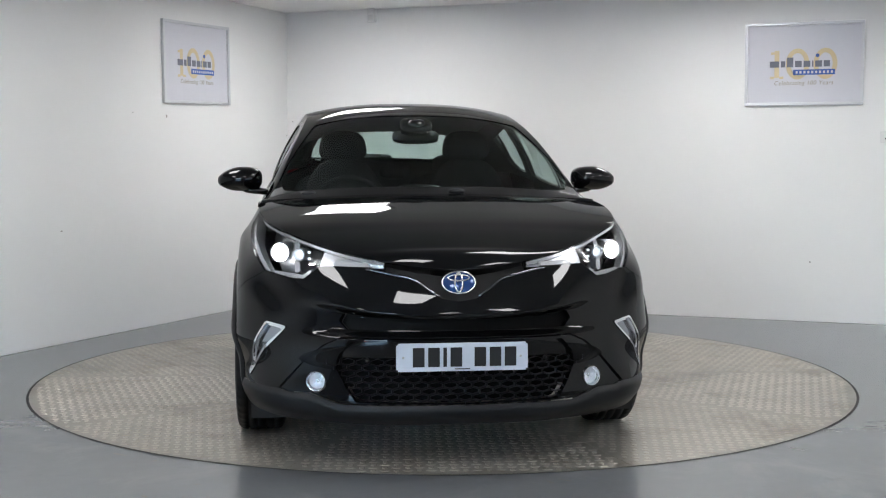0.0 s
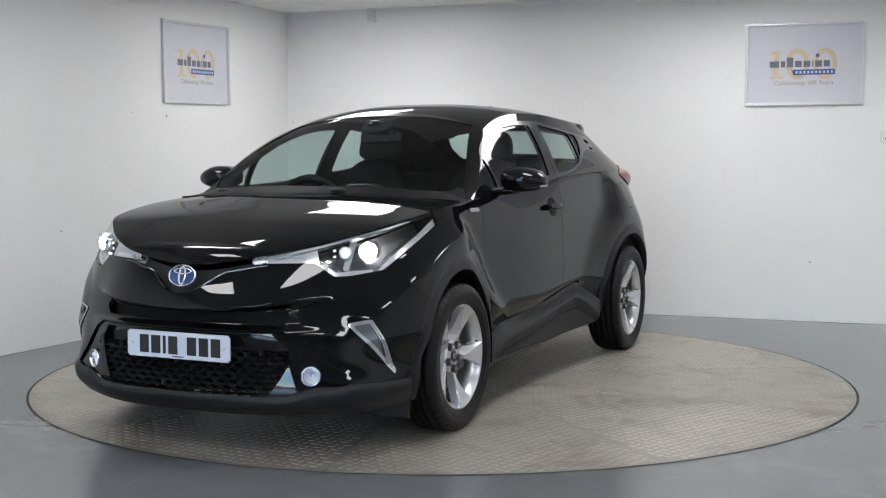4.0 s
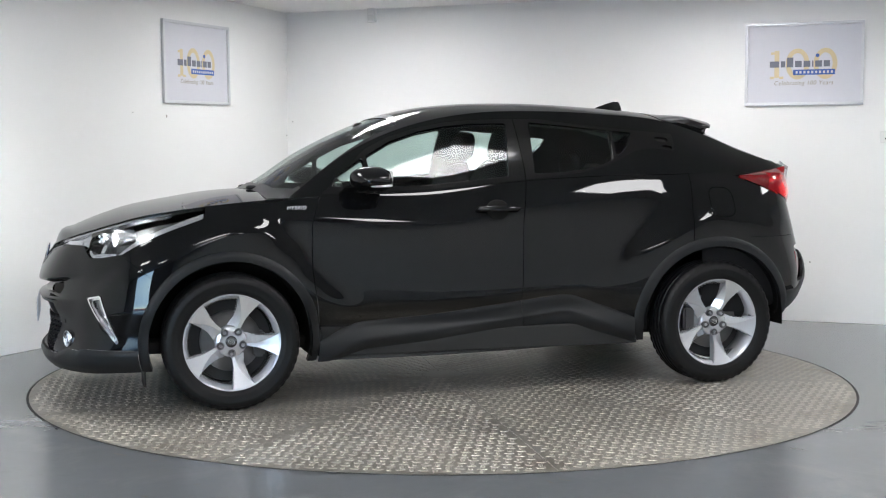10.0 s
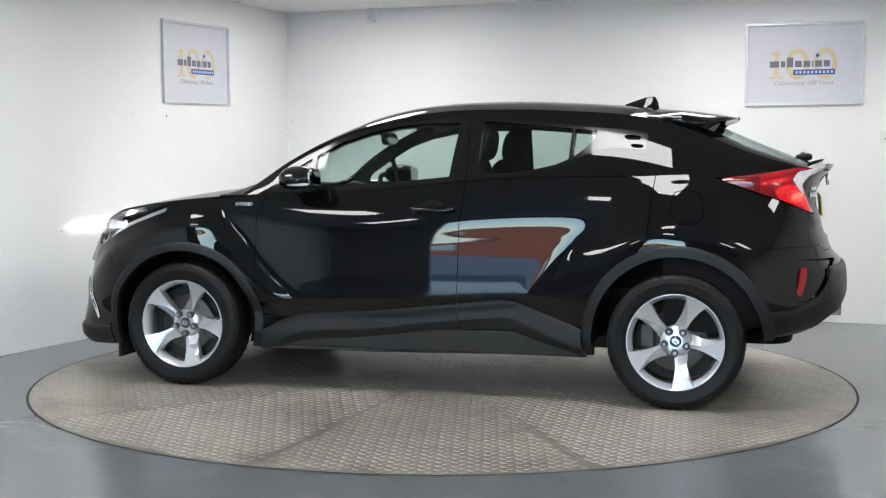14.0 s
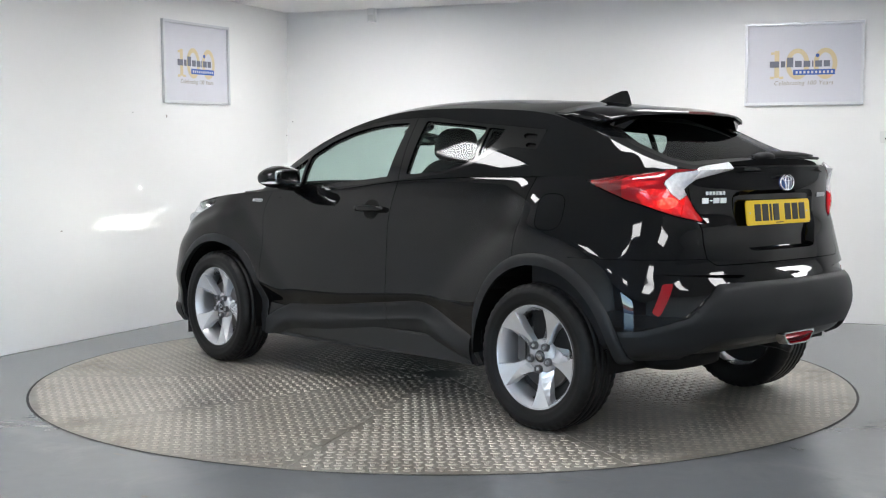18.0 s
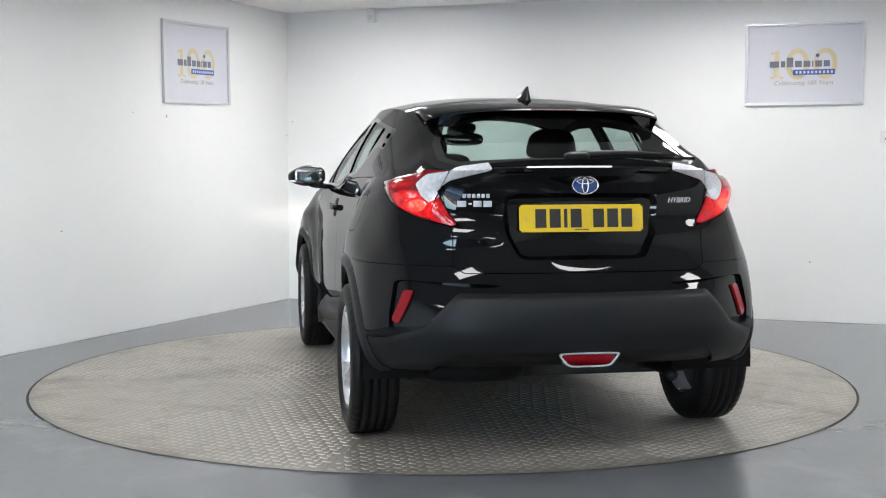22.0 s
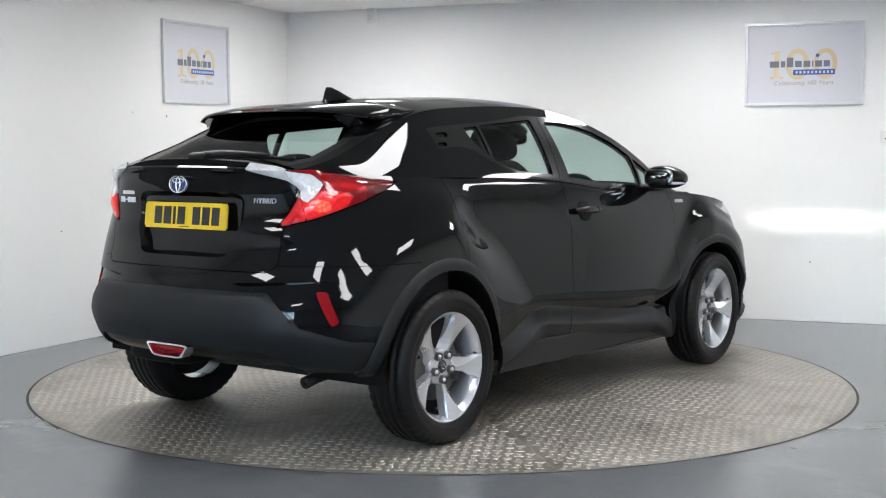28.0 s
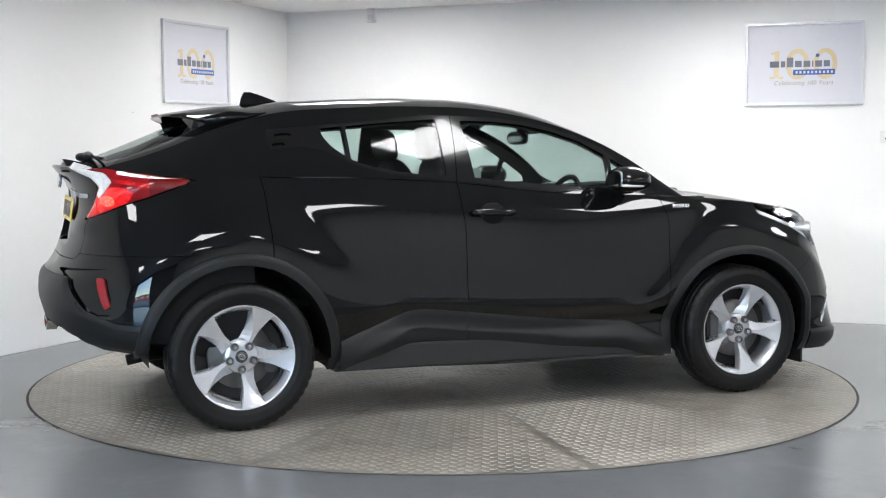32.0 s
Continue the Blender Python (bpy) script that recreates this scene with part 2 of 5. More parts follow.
ROWS = [
    row((2.22, 0, .185), (2.195, .33, .185), (2.095, .58, .19), (1.975, .74, .2), (1.72, .83, .21), (1.32, .83, .21), (.9, .8, .22), (.3, .79, .22),
        (-.25, .79, .23), (-.75, .79, .245), (-1.32, .82, .27), (-1.68, .815, .345), (-1.87, .655, .36), (-1.98, .42, .365), (-2.01, 0, .37)),
    row((2.265, 0, .25), (2.245, .34, .25), (2.145, .6, .26), (2.025, .775, .28), (1.74, .865, .29), (1.32, .858, .3), (.9, .82, .31), (.3, .8, .32),
        (-.25, .8, .34), (-.75, .815, .34), (-1.32, .87, .36), (-1.72, .845, .39), (-1.945, .685, .42), (-2.085, .43, .43), (-2.115, 0, .435)),
    row((2.245, 0, .37), (2.222, .34, .37), (2.115, .59, .37), (1.995, .75, .38), (1.74, .864, .39), (1.32, .858, .45), (.9, .802, .42), (.3, .778, .43),
        (-.25, .778, .44), (-.75, .81, .44), (-1.32, .87, .48), (-1.73, .845, .49), (-1.97, .685, .53), (-2.105, .43, .55), (-2.135, 0, .56)),
    row((2.255, 0, .46), (2.232, .335, .46), (2.12, .585, .46), (1.995, .747, .465), (1.742, .866, .475), (1.32, .860, .53), (.9, .808, .53), (.3, .79, .54),
        (-.25, .79, .55), (-.75, .816, .555), (-1.32, .872, .58), (-1.735, .845, .59), (-1.965, .68, .65), (-2.10, .42, .672), (-2.13, 0, .68)),
    row((2.265, 0, .53), (2.235, .33, .53), (2.112, .56, .54), (1.985, .727, .55), (1.74, .852, .57), (1.32, .858, .63), (.9, .811, .65), (.3, .796, .66),
        (-.25, .797, .67), (-.75, .82, .68), (-1.32, .87, .7), (-1.735, .834, .71), (-1.93, .68, .735), (-2.035, .42, .75), (-2.066, 0, .76)),
    row((2.256, 0, .61), (2.218, .32, .62), (2.093, .55, .64), (1.962, .715, .67), (1.73, .838, .73), (1.32, .853, .8), (.9, .822, .81), (.3, .815, .81),
        (-.25, .817, .82), (-.75, .828, .84), (-1.32, .865, .85), (-1.72, .812, .86), (-1.912, .665, .87), (-2.005, .4, .88), (-2.034, 0, .89)),
    row((2.235, 0, .7), (2.188, .31, .73), (2.068, .53, .77), (1.925, .682, .81), (1.72, .806, .865), (1.32, .848, .92), (.9, .83, .95), (.3, .835, .98),
        (-.25, .84, 1), (-.75, .838, 1.02), (-1.32, .828, 1.03), (-1.7, .762, 1.03), (-1.875, .63, 1.04), (-1.955, .38, 1.05), (-1.988, 0, 1.06)),
    row((2.185, 0, .785), (2.14, .3, .822), (2.032, .5, .868), (1.885, .642, .915), (1.7, .751, .96), (1.32, .8, 1.01), (.9, .785, 1.04), (.3, .775, 1.06),
        (-.25, .77, 1.115), (-.75, .76, 1.14), (-1.32, .745, 1.15), (-1.68, .685, 1.165), (-1.92, .56, 1.182), (-2.035, .32, 1.192), (-2.075, 0, 1.195)),
]
def nose_x(x):
    """The overhang before the front wheels is drawn in a little."""
    t = min(max((x - 1.5) / .6, 0), 1)
    return x - .048 * t * t * (3 - 2 * t)


TOP_RAW = ROWS[7].copy()
for r in ROWS:
    for p in r:
        p[0] = nose_x(p[0])
TOP_ROW = ROWS[7]


def crom(p0, p1, p2, p3, t):
    return 0.5 * (2 * p1 + (p2 - p0) * t + (2 * p0 - 5 * p1 + 4 * p2 - p3) * t ** 2 + (3 * p1 - p0 - 3 * p2 + p3) * t ** 3)


def along(pts, u, mirror=True):
    """A smooth curve through pts at the parameter u (0 .. len - 1)."""
    n = len(pts)
    i = min(int(u), n - 2)
    t = u - i
    flip = np.array((1, -1, 1))
    a = pts[i - 1] if i else (pts[1] * flip if mirror else 2 * pts[0] - pts[1])
    d = pts[i + 2] if i + 2 < n else (pts[n - 2] * flip if mirror else 2 * pts[n - 1] - pts[n - 2])
    return crom(a, pts[i], pts[i + 1], d, t)


def spline(*pts):
    """y over x through a few points, x rising."""
    xs = [p[0] for p in pts]
    ys = [p[1] for p in pts]
    n = len(pts)
    sl = []
    for i in range(n):
        if i == 0:
            sl.append((ys[1] - ys[0]) / (xs[1] - xs[0]))
        elif i == n - 1:
            sl.append((ys[-1] - ys[-2]) / (xs[-1] - xs[-2]))
        else:
            h0, h1 = xs[i] - xs[i - 1], xs[i + 1] - xs[i]
            sl.append(((ys[i] - ys[i - 1]) / h0 * h1 + (ys[i + 1] - ys[i]) / h1 * h0) / (h0 + h1))

    def f(x):
        if x <= xs[0]:
            return ys[0] + (x - xs[0]) * sl[0]
        if x >= xs[-1]:
            return ys[-1] + (x - xs[-1]) * sl[-1]
        i = max(j for j in range(n - 1) if xs[j] <= x)
        h = xs[i + 1] - xs[i]
        t = (x - xs[i]) / h
        return ((2 * t ** 3 - 3 * t ** 2 + 1) * ys[i] + (t ** 3 - 2 * t ** 2 + t) * h * sl[i]
                + (-2 * t ** 3 + 3 * t ** 2) * ys[i + 1] + (t ** 3 - t ** 2) * h * sl[i + 1])
    return f


class Skin:
    """A sheet with normals and surface parameters that can be cut along a line."""

    def __init__(self, V, N, A, F):
        self.V, self.N, self.A, self.F = V, N, A, F

    @staticmethod
    def grid(P, A):
        """P: rows x columns x 3 points; A: the parameters of each point."""
        r, c = P.shape[:2]
        du, dv = np.gradient(P, axis=1), np.gradient(P, axis=0)
        N = np.cross(du, dv)
        N /= np.linalg.norm(N, axis=2, keepdims=True) + 1e-12
        F = [(i * c + j, i * c + j + 1, (i + 1) * c + j + 1, (i + 1) * c + j) for i in range(r - 1) for j in range(c - 1)]
        return Skin(P.reshape(-1, 3), N.reshape(-1, 3), A.reshape(-1, A.shape[2]), F)

    def keep(self, f):
        """The side of the sheet on which f (an array over the vertices) is positive."""
        D = np.concatenate([self.V, self.N, self.A], 1)
        rows, index, cache, faces = [], {}, {}, []

        def at(i):
            if i not in index:
                index[i] = len(rows)
                rows.append(D[i])
            return index[i]

        def cross(i, j):
            k = (i, j) if i < j else (j, i)
            if k not in cache:
                t = f[i] / (f[i] - f[j])
                cache[k] = len(rows)
                rows.append(D[i] + (D[j] - D[i]) * t)
            return cache[k]
        for face in self.F:
            if all(f[i] > 0 for i in face):
                faces.append(tuple(at(i) for i in face))
                continue
            if not any(f[i] > 0 for i in face):
                continue
            out = []
            for k, i in enumerate(face):
                j = face[(k + 1) % len(face)]
                if f[i] > 0:
                    out.append(at(i))
                if (f[i] > 0) != (f[j] > 0):
                    out.append(cross(i, j))
            if len(out) > 2:
                faces.append(tuple(out))
        R = np.array(rows) if rows else np.zeros((0, D.shape[1]))
        return Skin(R[:, :3], R[:, 3:6], R[:, 6:], faces)

    def cut(self, fn, gap=0.0):
        """The piece within fn > 0 and the rest, with a gap between them."""
        f = fn(self)
        return self.keep(f - gap), self.keep(-f - gap)

    def islands(self):
        """The separate pieces of the sheet."""
        root = list(range(len(self.V)))

        def find(i):
            while root[i] != i:
                root[i] = root[root[i]]
                i = root[i]
            return i
        for f in self.F:
            for i in f[1:]:
                root[find(i)] = find(f[0])
        group = {}
        for f in self.F:
            group.setdefault(find(f[0]), []).append(f)
        return [Skin(self.V, self.N, self.A, fs).keep(np.ones(len(self.V))) for fs in group.values() if len(fs) > 3]

    def mirrored(self):
        m = np.array((1, -1, 1))
        return Skin(self.V * m, self.N * m, self.A, [tuple(reversed(f)) for f in self.F])

    def moved(self, d):
        n = self.N / (np.linalg.norm(self.N, axis=1, keepdims=True) + 1e-12)
        if isinstance(d, np.ndarray):
            return Skin(self.V + n * d[:, None], self.N, self.A, self.F).relit()
        return Skin(self.V + n * d, self.N, self.A, self.F)

    def relit(self):
        """The same sheet with normals taken from its faces."""
        N = np.zeros_like(self.V)
        for f in self.F:
            a, b, c = self.V[f[0]], self.V[f[1]], self.V[f[2]]
            m = np.cross(b - a, c - a)
            if len(f) > 3:
                m = m + np.cross(c - a, self.V[f[3]] - a)
            if m @ self.N[f[0]] < 0:
                m = -m
            for i in f:
                N[i] += m
        size = np.linalg.norm(N, axis=1, keepdims=True)
        return Skin(self.V, np.where(size > 1e-9, N / (size + 1e-12), self.N), self.A, self.F)

    def joined(self, o):
        k = len(self.V)
        return Skin(np.concatenate([self.V, o.V]), np.concatenate([self.N, o.N]), np.concatenate([self.A, o.A]), self.F + [tuple(i + k for i in f) for f in o.F])

    def put(self, name, material, parent, label="", rim=0.012, lift=0.0):
        """A part with a folded rim of that depth along its free edges."""
        s = self.moved(lift) if lift else self
        n = s.N / (np.linalg.norm(s.N, axis=1, keepdims=True) + 1e-12)
        V, N, F = list(s.V), list(n), list(s.F)
        if rim:
            seen = {}
            for f in s.F:
                for k, i in enumerate(f):
                    j = f[(k + 1) % len(f)]
                    e = (min(i, j), max(i, j))
                    seen[e] = None if e in seen else (i, j)
            for e, d in seen.items():
                if d is None or abs(s.V[d[0]][1]) + abs(s.V[d[1]][1]) < 1e-5:
                    continue
                i, j = d
                a, b = s.V[i], s.V[j]
                side = np.cross(b - a, n[i])
                side /= np.linalg.norm(side) + 1e-12
                k = len(V)
                V += [a, b, b - n[j] * rim, a - n[i] * rim]
                N += [side] * 4
                F.append((k + 1, k, k + 3, k + 2))
        me = bpy.data.meshes.new(name)
        me.from_pydata([tuple(map(float, v)) for v in V], [], [tuple(f) for f in F])
        me.materials.append(material)
        for p in me.polygons:
            p.use_smooth = True
        me.normals_split_custom_set_from_vertices([tuple(map(float, v)) for v in N])
        ob = new(name, me)
        ob.parent = parent
        if label:
            tagged(ob, label)
        return ob


def inside(poly, a, b):
    """Signed distance, positive within the polygon, at the points (a, b)."""
    P = np.array(poly, float)
    d = np.full(len(a), 1e9)
    s = np.full(len(a), -1.0)
    n = len(P)
    for i in range(n):
        (x0, y0), (x1, y1) = P[i], P[(i + 1) % n]
        ex, ey = x1 - x0, y1 - y0
        t = np.clip(((a - x0) * ex + (b - y0) * ey) / (ex * ex + ey * ey), 0, 1)
        d = np.minimum(d, np.hypot(a - x0 - t * ex, b - y0 - t * ey))
        up = (y0 <= b) != (y1 <= b)
        with np.errstate(divide="ignore", invalid="ignore"):
            xc = x0 + (b - y0) / np.where(ey == 0, 1e-9, ey) * ex
        s = np.where(up & (a < xc), -s, s)
    return d * s


def rounded(poly, n=6, k=0.35):
    """The polygon with its corners rounded."""
    out = []
    P = [np.array(p, float) for p in poly]
    for i, p in enumerate(P):
        a, b = p + (P[i - 1] - p) * k, p + (P[(i + 1) % len(P)] - p) * k
        for j in range(n + 1):
            t = j / n
            out.append((1 - t) ** 2 * a + 2 * t * (1 - t) * p + t * t * b)
    return out


NU, NV = 320, 77


def ease(a, b, f):
    t = np.clip((f - a) / (b - a), 0, 1)
    return t * t * (3 - 2 * t)


def flare(P):
    """The wings swell out over the wheels, each behind a soft crease."""
    x, y, z = P[..., 0].ravel(), P[..., 1].ravel(), P[..., 2].ravel()
    wing = [(1.16, .90), (1.03, .78), (.955, .67), (.86, .57), (.70, .44), (.80, .10), (1.9, .10), (1.95, .60), (1.75, .74), (1.5, .84), (1.32, .89)]
    hip = [(-.58, .40), (-.70, .56), (-.82, .71), (-.96, .83), (-1.12, .90), (-1.32, .925), (-1.52, .90), (-1.72, .80), (-1.85, .60), (-1.85, .10), (-.6, .1)]
    out = .036 * ease(-.050, .020, inside(wing, x, z)) + .022 * ease(-.10, .04, inside(hip, x, z))
    side = ease(.60, .80, y) * ease(.36, .52, z)
    out = (out * side).reshape(P.shape[:2])
    for _ in range(6):
        out = blurred(out, 1)
        out = blurred(out, 0)
    P[..., 1] += out


def blurred(a, axis):
    w = np.concatenate([a.take([0], axis), a, a.take([-1], axis)], axis)
    n = a.shape[axis]
    return (w.take(range(n), axis) + 2 * a + w.take(range(2, n + 2), axis)) / 4


def nose(P):
    """A padded nose over the upper slot, with a sharp lower edge."""
    x, y, z = P[..., 0], np.abs(P[..., 1]), P[..., 2]
    edge = .606 + .16 * y ** 2
    pad = .020 * ease(-.014, .0, z - edge) * np.clip((.80 - z) / .17, 0, 1) * ease(.66, .40, y)
    under = -.026 * ease(-.004, -.016, z - edge) * ease(.535, .55, z) * ease(.58, .34, y)
    shelf = .012 * ease(.540, .528, z) * ease(.40, .50, z) * ease(.62, .50, y)
    out = (pad + under + shelf) * ease(1.9, 2.1, x)
    for _ in range(30):
        out = blurred(out, 1)
    P[..., 0] += out


def calm(P):
    """Evens out the two ends of the body, so that they carry long reflections."""
    v = np.linspace(0, 7, NV + 1)[:, None]
    w = np.maximum(ease(-1.45, -1.70, P[..., 0]), ease(1.55, 1.75, P[..., 0])) * ease(0, 1, v) * ease(7, 6, v) * ease(.03, .25, np.abs(P[..., 1]))
    for c in range(3):
        soft = P[..., c].copy()
        for _ in range(80):
            soft = blurred(blurred(soft, 1), 0)
        lost = P[..., c] - soft
        for _ in range(80):
            lost = blurred(blurred(lost, 1), 0)
        P[..., c] += w * (soft + lost - P[..., c])


def gate(P):
    """Relief of the tailgate: a fold beside the plate."""
    x, y, z = P[..., 0], np.abs(P[..., 1]), P[..., 2]
    fold = .012 * ease(.86, .925, z) * ease(1.0, .935, z) * ease(.62, .56, y) * ease(.28, .36, y)
    out = fold * ease(-1.75, -1.9, x)
    for _ in range(30):
        out = blurred(out, 1)
    P[..., 0] -= out


DOOR_Z = spline((.36, .800), (.425, .812), (.462, .832), (.485, .8395), (.52, .8405), (.60, .8400), (.70, .8378), (.80, .8335), (.87, .8275), (.93, .8160), (.98, .8015), (1.02, .788), (1.07, .772))


def door_panel(P):
    """The doors are one calm, slightly bowed surface that leans in with height and turns under above the sill."""
    x, y, z = P[..., 0], P[..., 1], P[..., 2]
    belt_z = np.interp(x, [-1.32, -.75, -.25, .3, .9], [1.15, 1.14, 1.115, 1.06, 1.04])
    belt_y = np.interp(x, [-1.32, -.75, -.25, .3, .9], [.745, .76, .77, .775, .785])
    up = np.where(z > .8, .8 + (z - .8) * .27 / (belt_z - .8), z)
    foot = up - .05 * ease(.3, -.6, x) * ease(.62, .50, z)
    bow = .030 * (1 - np.exp(-(x - .35) ** 2 * 1.75))
    face = np.vectorize(DOOR_Z)(np.clip(foot, .36, 1.07)) - bow + (belt_y - .772 + bow) * ease(.78, 1.07, up)
    front = np.interp(z, [.44, .48, .62, .80, .95], [.66, .70, .87, .98, 1.04])
    back = np.interp(z, [.44, .48, .56, .71, .83, .95], [-.46, -.50, -.60, -.73, -.87, -1.0])
    w = ease(front + .30, front + .04, x) * ease(back - .28, back - .02, x) * ease(.37, .43, z) * (y > .5)
    d = w * (face - y)
    for _ in range(5):
        d = blurred(blurred(d, 1), 0)
    P[..., 1] += d


def lower_skin():
    P = np.zeros((NV + 1, NU + 1, 3))
    A = np.zeros((NV + 1, NU + 1, 2))
    for j in range(NU + 1):
        u = 14 * j / NU
        col = np.array([along(r, u) for r in ROWS])
        for i in range(NV + 1):
            v = 7 * i / NV
            P[i, j] = along(col, v, False)
            A[i, j] = (u, v)
    calm(P)
    door_panel(P)
    flare(P)
    nose(P)
    gate(P)
    sk = Skin.grid(P, A)
    N = sk.N.reshape(NV + 1, NU + 1, 3)
    N[:, 0, 1] = N[:, NU, 1] = 0
    return sk


# roof lines over x
Z_MID = spline((-2.075, 1.195), (-1.97, 1.207), (-1.82, 1.265), (-1.65, 1.335), (-1.45, 1.42), (-1.28, 1.475), (-1.1, 1.507), (-.8, 1.53), (-.31, 1.547), (.01, 1.535), (.18, 1.515),
               (.34, 1.48), (.5, 1.425), (.66, 1.352), (.83, 1.262), (.99, 1.152), (1.12, 1.062))
Z_RAIL = spline((-2.075, 1.188), (-1.92, 1.186), (-1.8, 1.215), (-1.6, 1.28), (-1.4, 1.36), (-1.15, 1.435), (-.75, 1.475), (-.4, 1.487), (.0, 1.472), (.25, 1.43), (.48, 1.36), (.63, 1.295), (.8, 1.195), (.95, 1.085),
                (1.02, 1.035))
Y_RAIL = spline((-2.075, .02), (-2.02, .36), (-1.92, .545), (-1.8, .6), (-1.6, .59), (-1.3, .575), (-.8, .575), (-.3, .575), (.2, .575), (.5, .615), (.75, .672), (.95, .735), (1.02, .77))


def belt_at(x):
    """The upper edge of the lower body where its length is x, on the side."""
    lo, hi = 5.0, 14.0
    for _ in range(30):
        m = (lo + hi) / 2
        if along(TOP_ROW, m)[0] > x:
            lo = m
        else:
            hi = m
    return along(TOP_ROW, lo)


SIDE_X = [1.02 - 0.01535 * i for i in range(201)]


def side_skin():
    """From the belt up to the roof rail."""
    nv = 34
    P = np.zeros((nv + 1, len(SIDE_X), 3))
    A = np.zeros((nv + 1, len(SIDE_X), 2))
    for j, x in enumerate(SIDE_X):
        b = belt_at(x)
        yr, zr = min(Y_RAIL(x), b[1] - .002), max(Z_RAIL(x), b[2] + .002)
        for i in range(nv + 1):
            t = i / nv
            bulge = 0.022 * 4 * t * (1 - t) * min(1, (zr - b[2]) / .3)
            P[i, j] = (x, b[1] + (yr - b[1]) * t + bulge, b[2] + (zr - b[2]) * t)
            A[i, j] = (j, t)
    return Skin.grid(P, A)


def top_skin():
    """Windscreen, roof and rear window, from rail to rail."""
    ny = 48
    xs = [1.02 - 0.01535 * i for i in range(201)]
    xs = [1.13, 1.12, 1.1, 1.08, 1.06, 1.04] + xs
    P = np.zeros((ny + 1, len(xs), 3))
    A = np.zeros((ny + 1, len(xs), 2))
    for j, x in enumerate(xs):
        b = belt_at(x) if x < 1.3 else None
        yr = min(Y_RAIL(x), b[1] - .002)
        zr = max(Z_RAIL(x), b[2] + .002) if x <= 1.02 else 1.035
        zm = max(Z_MID(x), zr)
        for i in range(ny + 1):
            s = 1 - 2 * i / ny
            s = math.copysign(1 - (1 - abs(s)) ** 1.25, s)
            P[i, j] = (x, yr * s, zr + (zm - zr) * (1 - abs(s) ** 2.6))
            A[i, j] = (j, s)
    return Skin.grid(P, A)


def hood_skin():
    ny, nx = 44, 110
    P = np.zeros((ny + 1, nx + 1, 3))
    A = np.zeros((ny + 1, nx + 1, 2))
    crest = spline((.85, 1.05), (1.15, 1.062), (1.34, 1.046), (1.5, 1.019), (1.67, .989), (1.83, .954), (1.98, .909), (2.07, .875), (2.15, .840), (2.185, .785))
    for j in range(nx + 1):
        u = 6.15 * j / nx
        b = along(TOP_ROW, u)
        for i in range(ny + 1):
            s = 1 - 2 * i / ny
            rise = max(0.0, crest(along(TOP_RAW, u)[0]) - b[2])
            P[i, j] = (b[0] + .02 * (1 - s * s) * min(1, u), b[1] * s, b[2] + rise * (1 - abs(s) ** 2.4))
            A[i, j] = (u, s)
    return Skin.grid(P, A)


car = empty("car", "glossy black compact crossover car with silver alloy wheels on the turntable", "car")
HUBS = {"FL": (1.32, .796, .336), "FR": (1.32, -.796, .336), "RL": (-1.32, .796, .336), "RR": (-1.32, -.796, .336)}


def u_of(x=None, y=None):
    """The place along the body's outline where it has this length x (side) or this width y (nose or tail given by x's sign)."""
    r = ROWS[6]
    if y is None:
        lo, hi = 2.6, 12.4
        test = lambda p: p[0] > x
    elif x > 0:
        lo, hi = 0.0, 4.0
        test = lambda p: p[1] < y
    else:
        lo, hi = 10.5, 14.0
        test = lambda p: p[1] > y
    for _ in range(40):
        m = (lo + hi) / 2
        lo, hi = (m, hi) if test(along(r, m)) else (lo, m)
    return lo


SPAN = 0.27


def wrap(*pts):
    """A polygon on the unrolled body: ('s', x, z) on the side, ('f', y, z) on the nose, ('r', y, z) on the tail, or ('u', u, z) by the place along the outline."""
    out = []
    for k, a, z in pts:
        u = a if k == "u" else u_of(x=a) if k == "s" else u_of(x=1 if k == "f" else -1, y=a)
        if k != "u" and a == 0:
            u += -1 if k == "f" else 1  # run on past the middle
        out.append((u * SPAN, z))
    return out


def on_wrap(poly):
    return lambda s: inside(poly, s.A[:, 0] * SPAN, s.V[:, 2])


def on_side(poly):
    return lambda s: inside(poly, s.V[:, 0], s.V[:, 2])


def on_end(poly):
    return lambda s: inside(poly, np.abs(s.V[:, 1]), s.V[:, 2])


def circle(x, z, r):
    return lambda s: r - np.hypot(s.V[:, 0] - x, s.V[:, 2] - z)


def both(name, skin, material, label="", rim=0.012, lift=0.0, parent=None):
    """The piece on either side of the car."""
    a = skin.put(name, material, parent or car, label, rim, lift)
    b = skin.mirrored().put(name, material, parent or car, label, rim, lift)
    return a, b


def whole(name, skin, material, label="", rim=0.012, lift=0.0, parent=None):
    """One piece that runs over the car's middle."""
    return skin.joined(skin.mirrored()).put(name, material, parent or car, label, rim, lift)


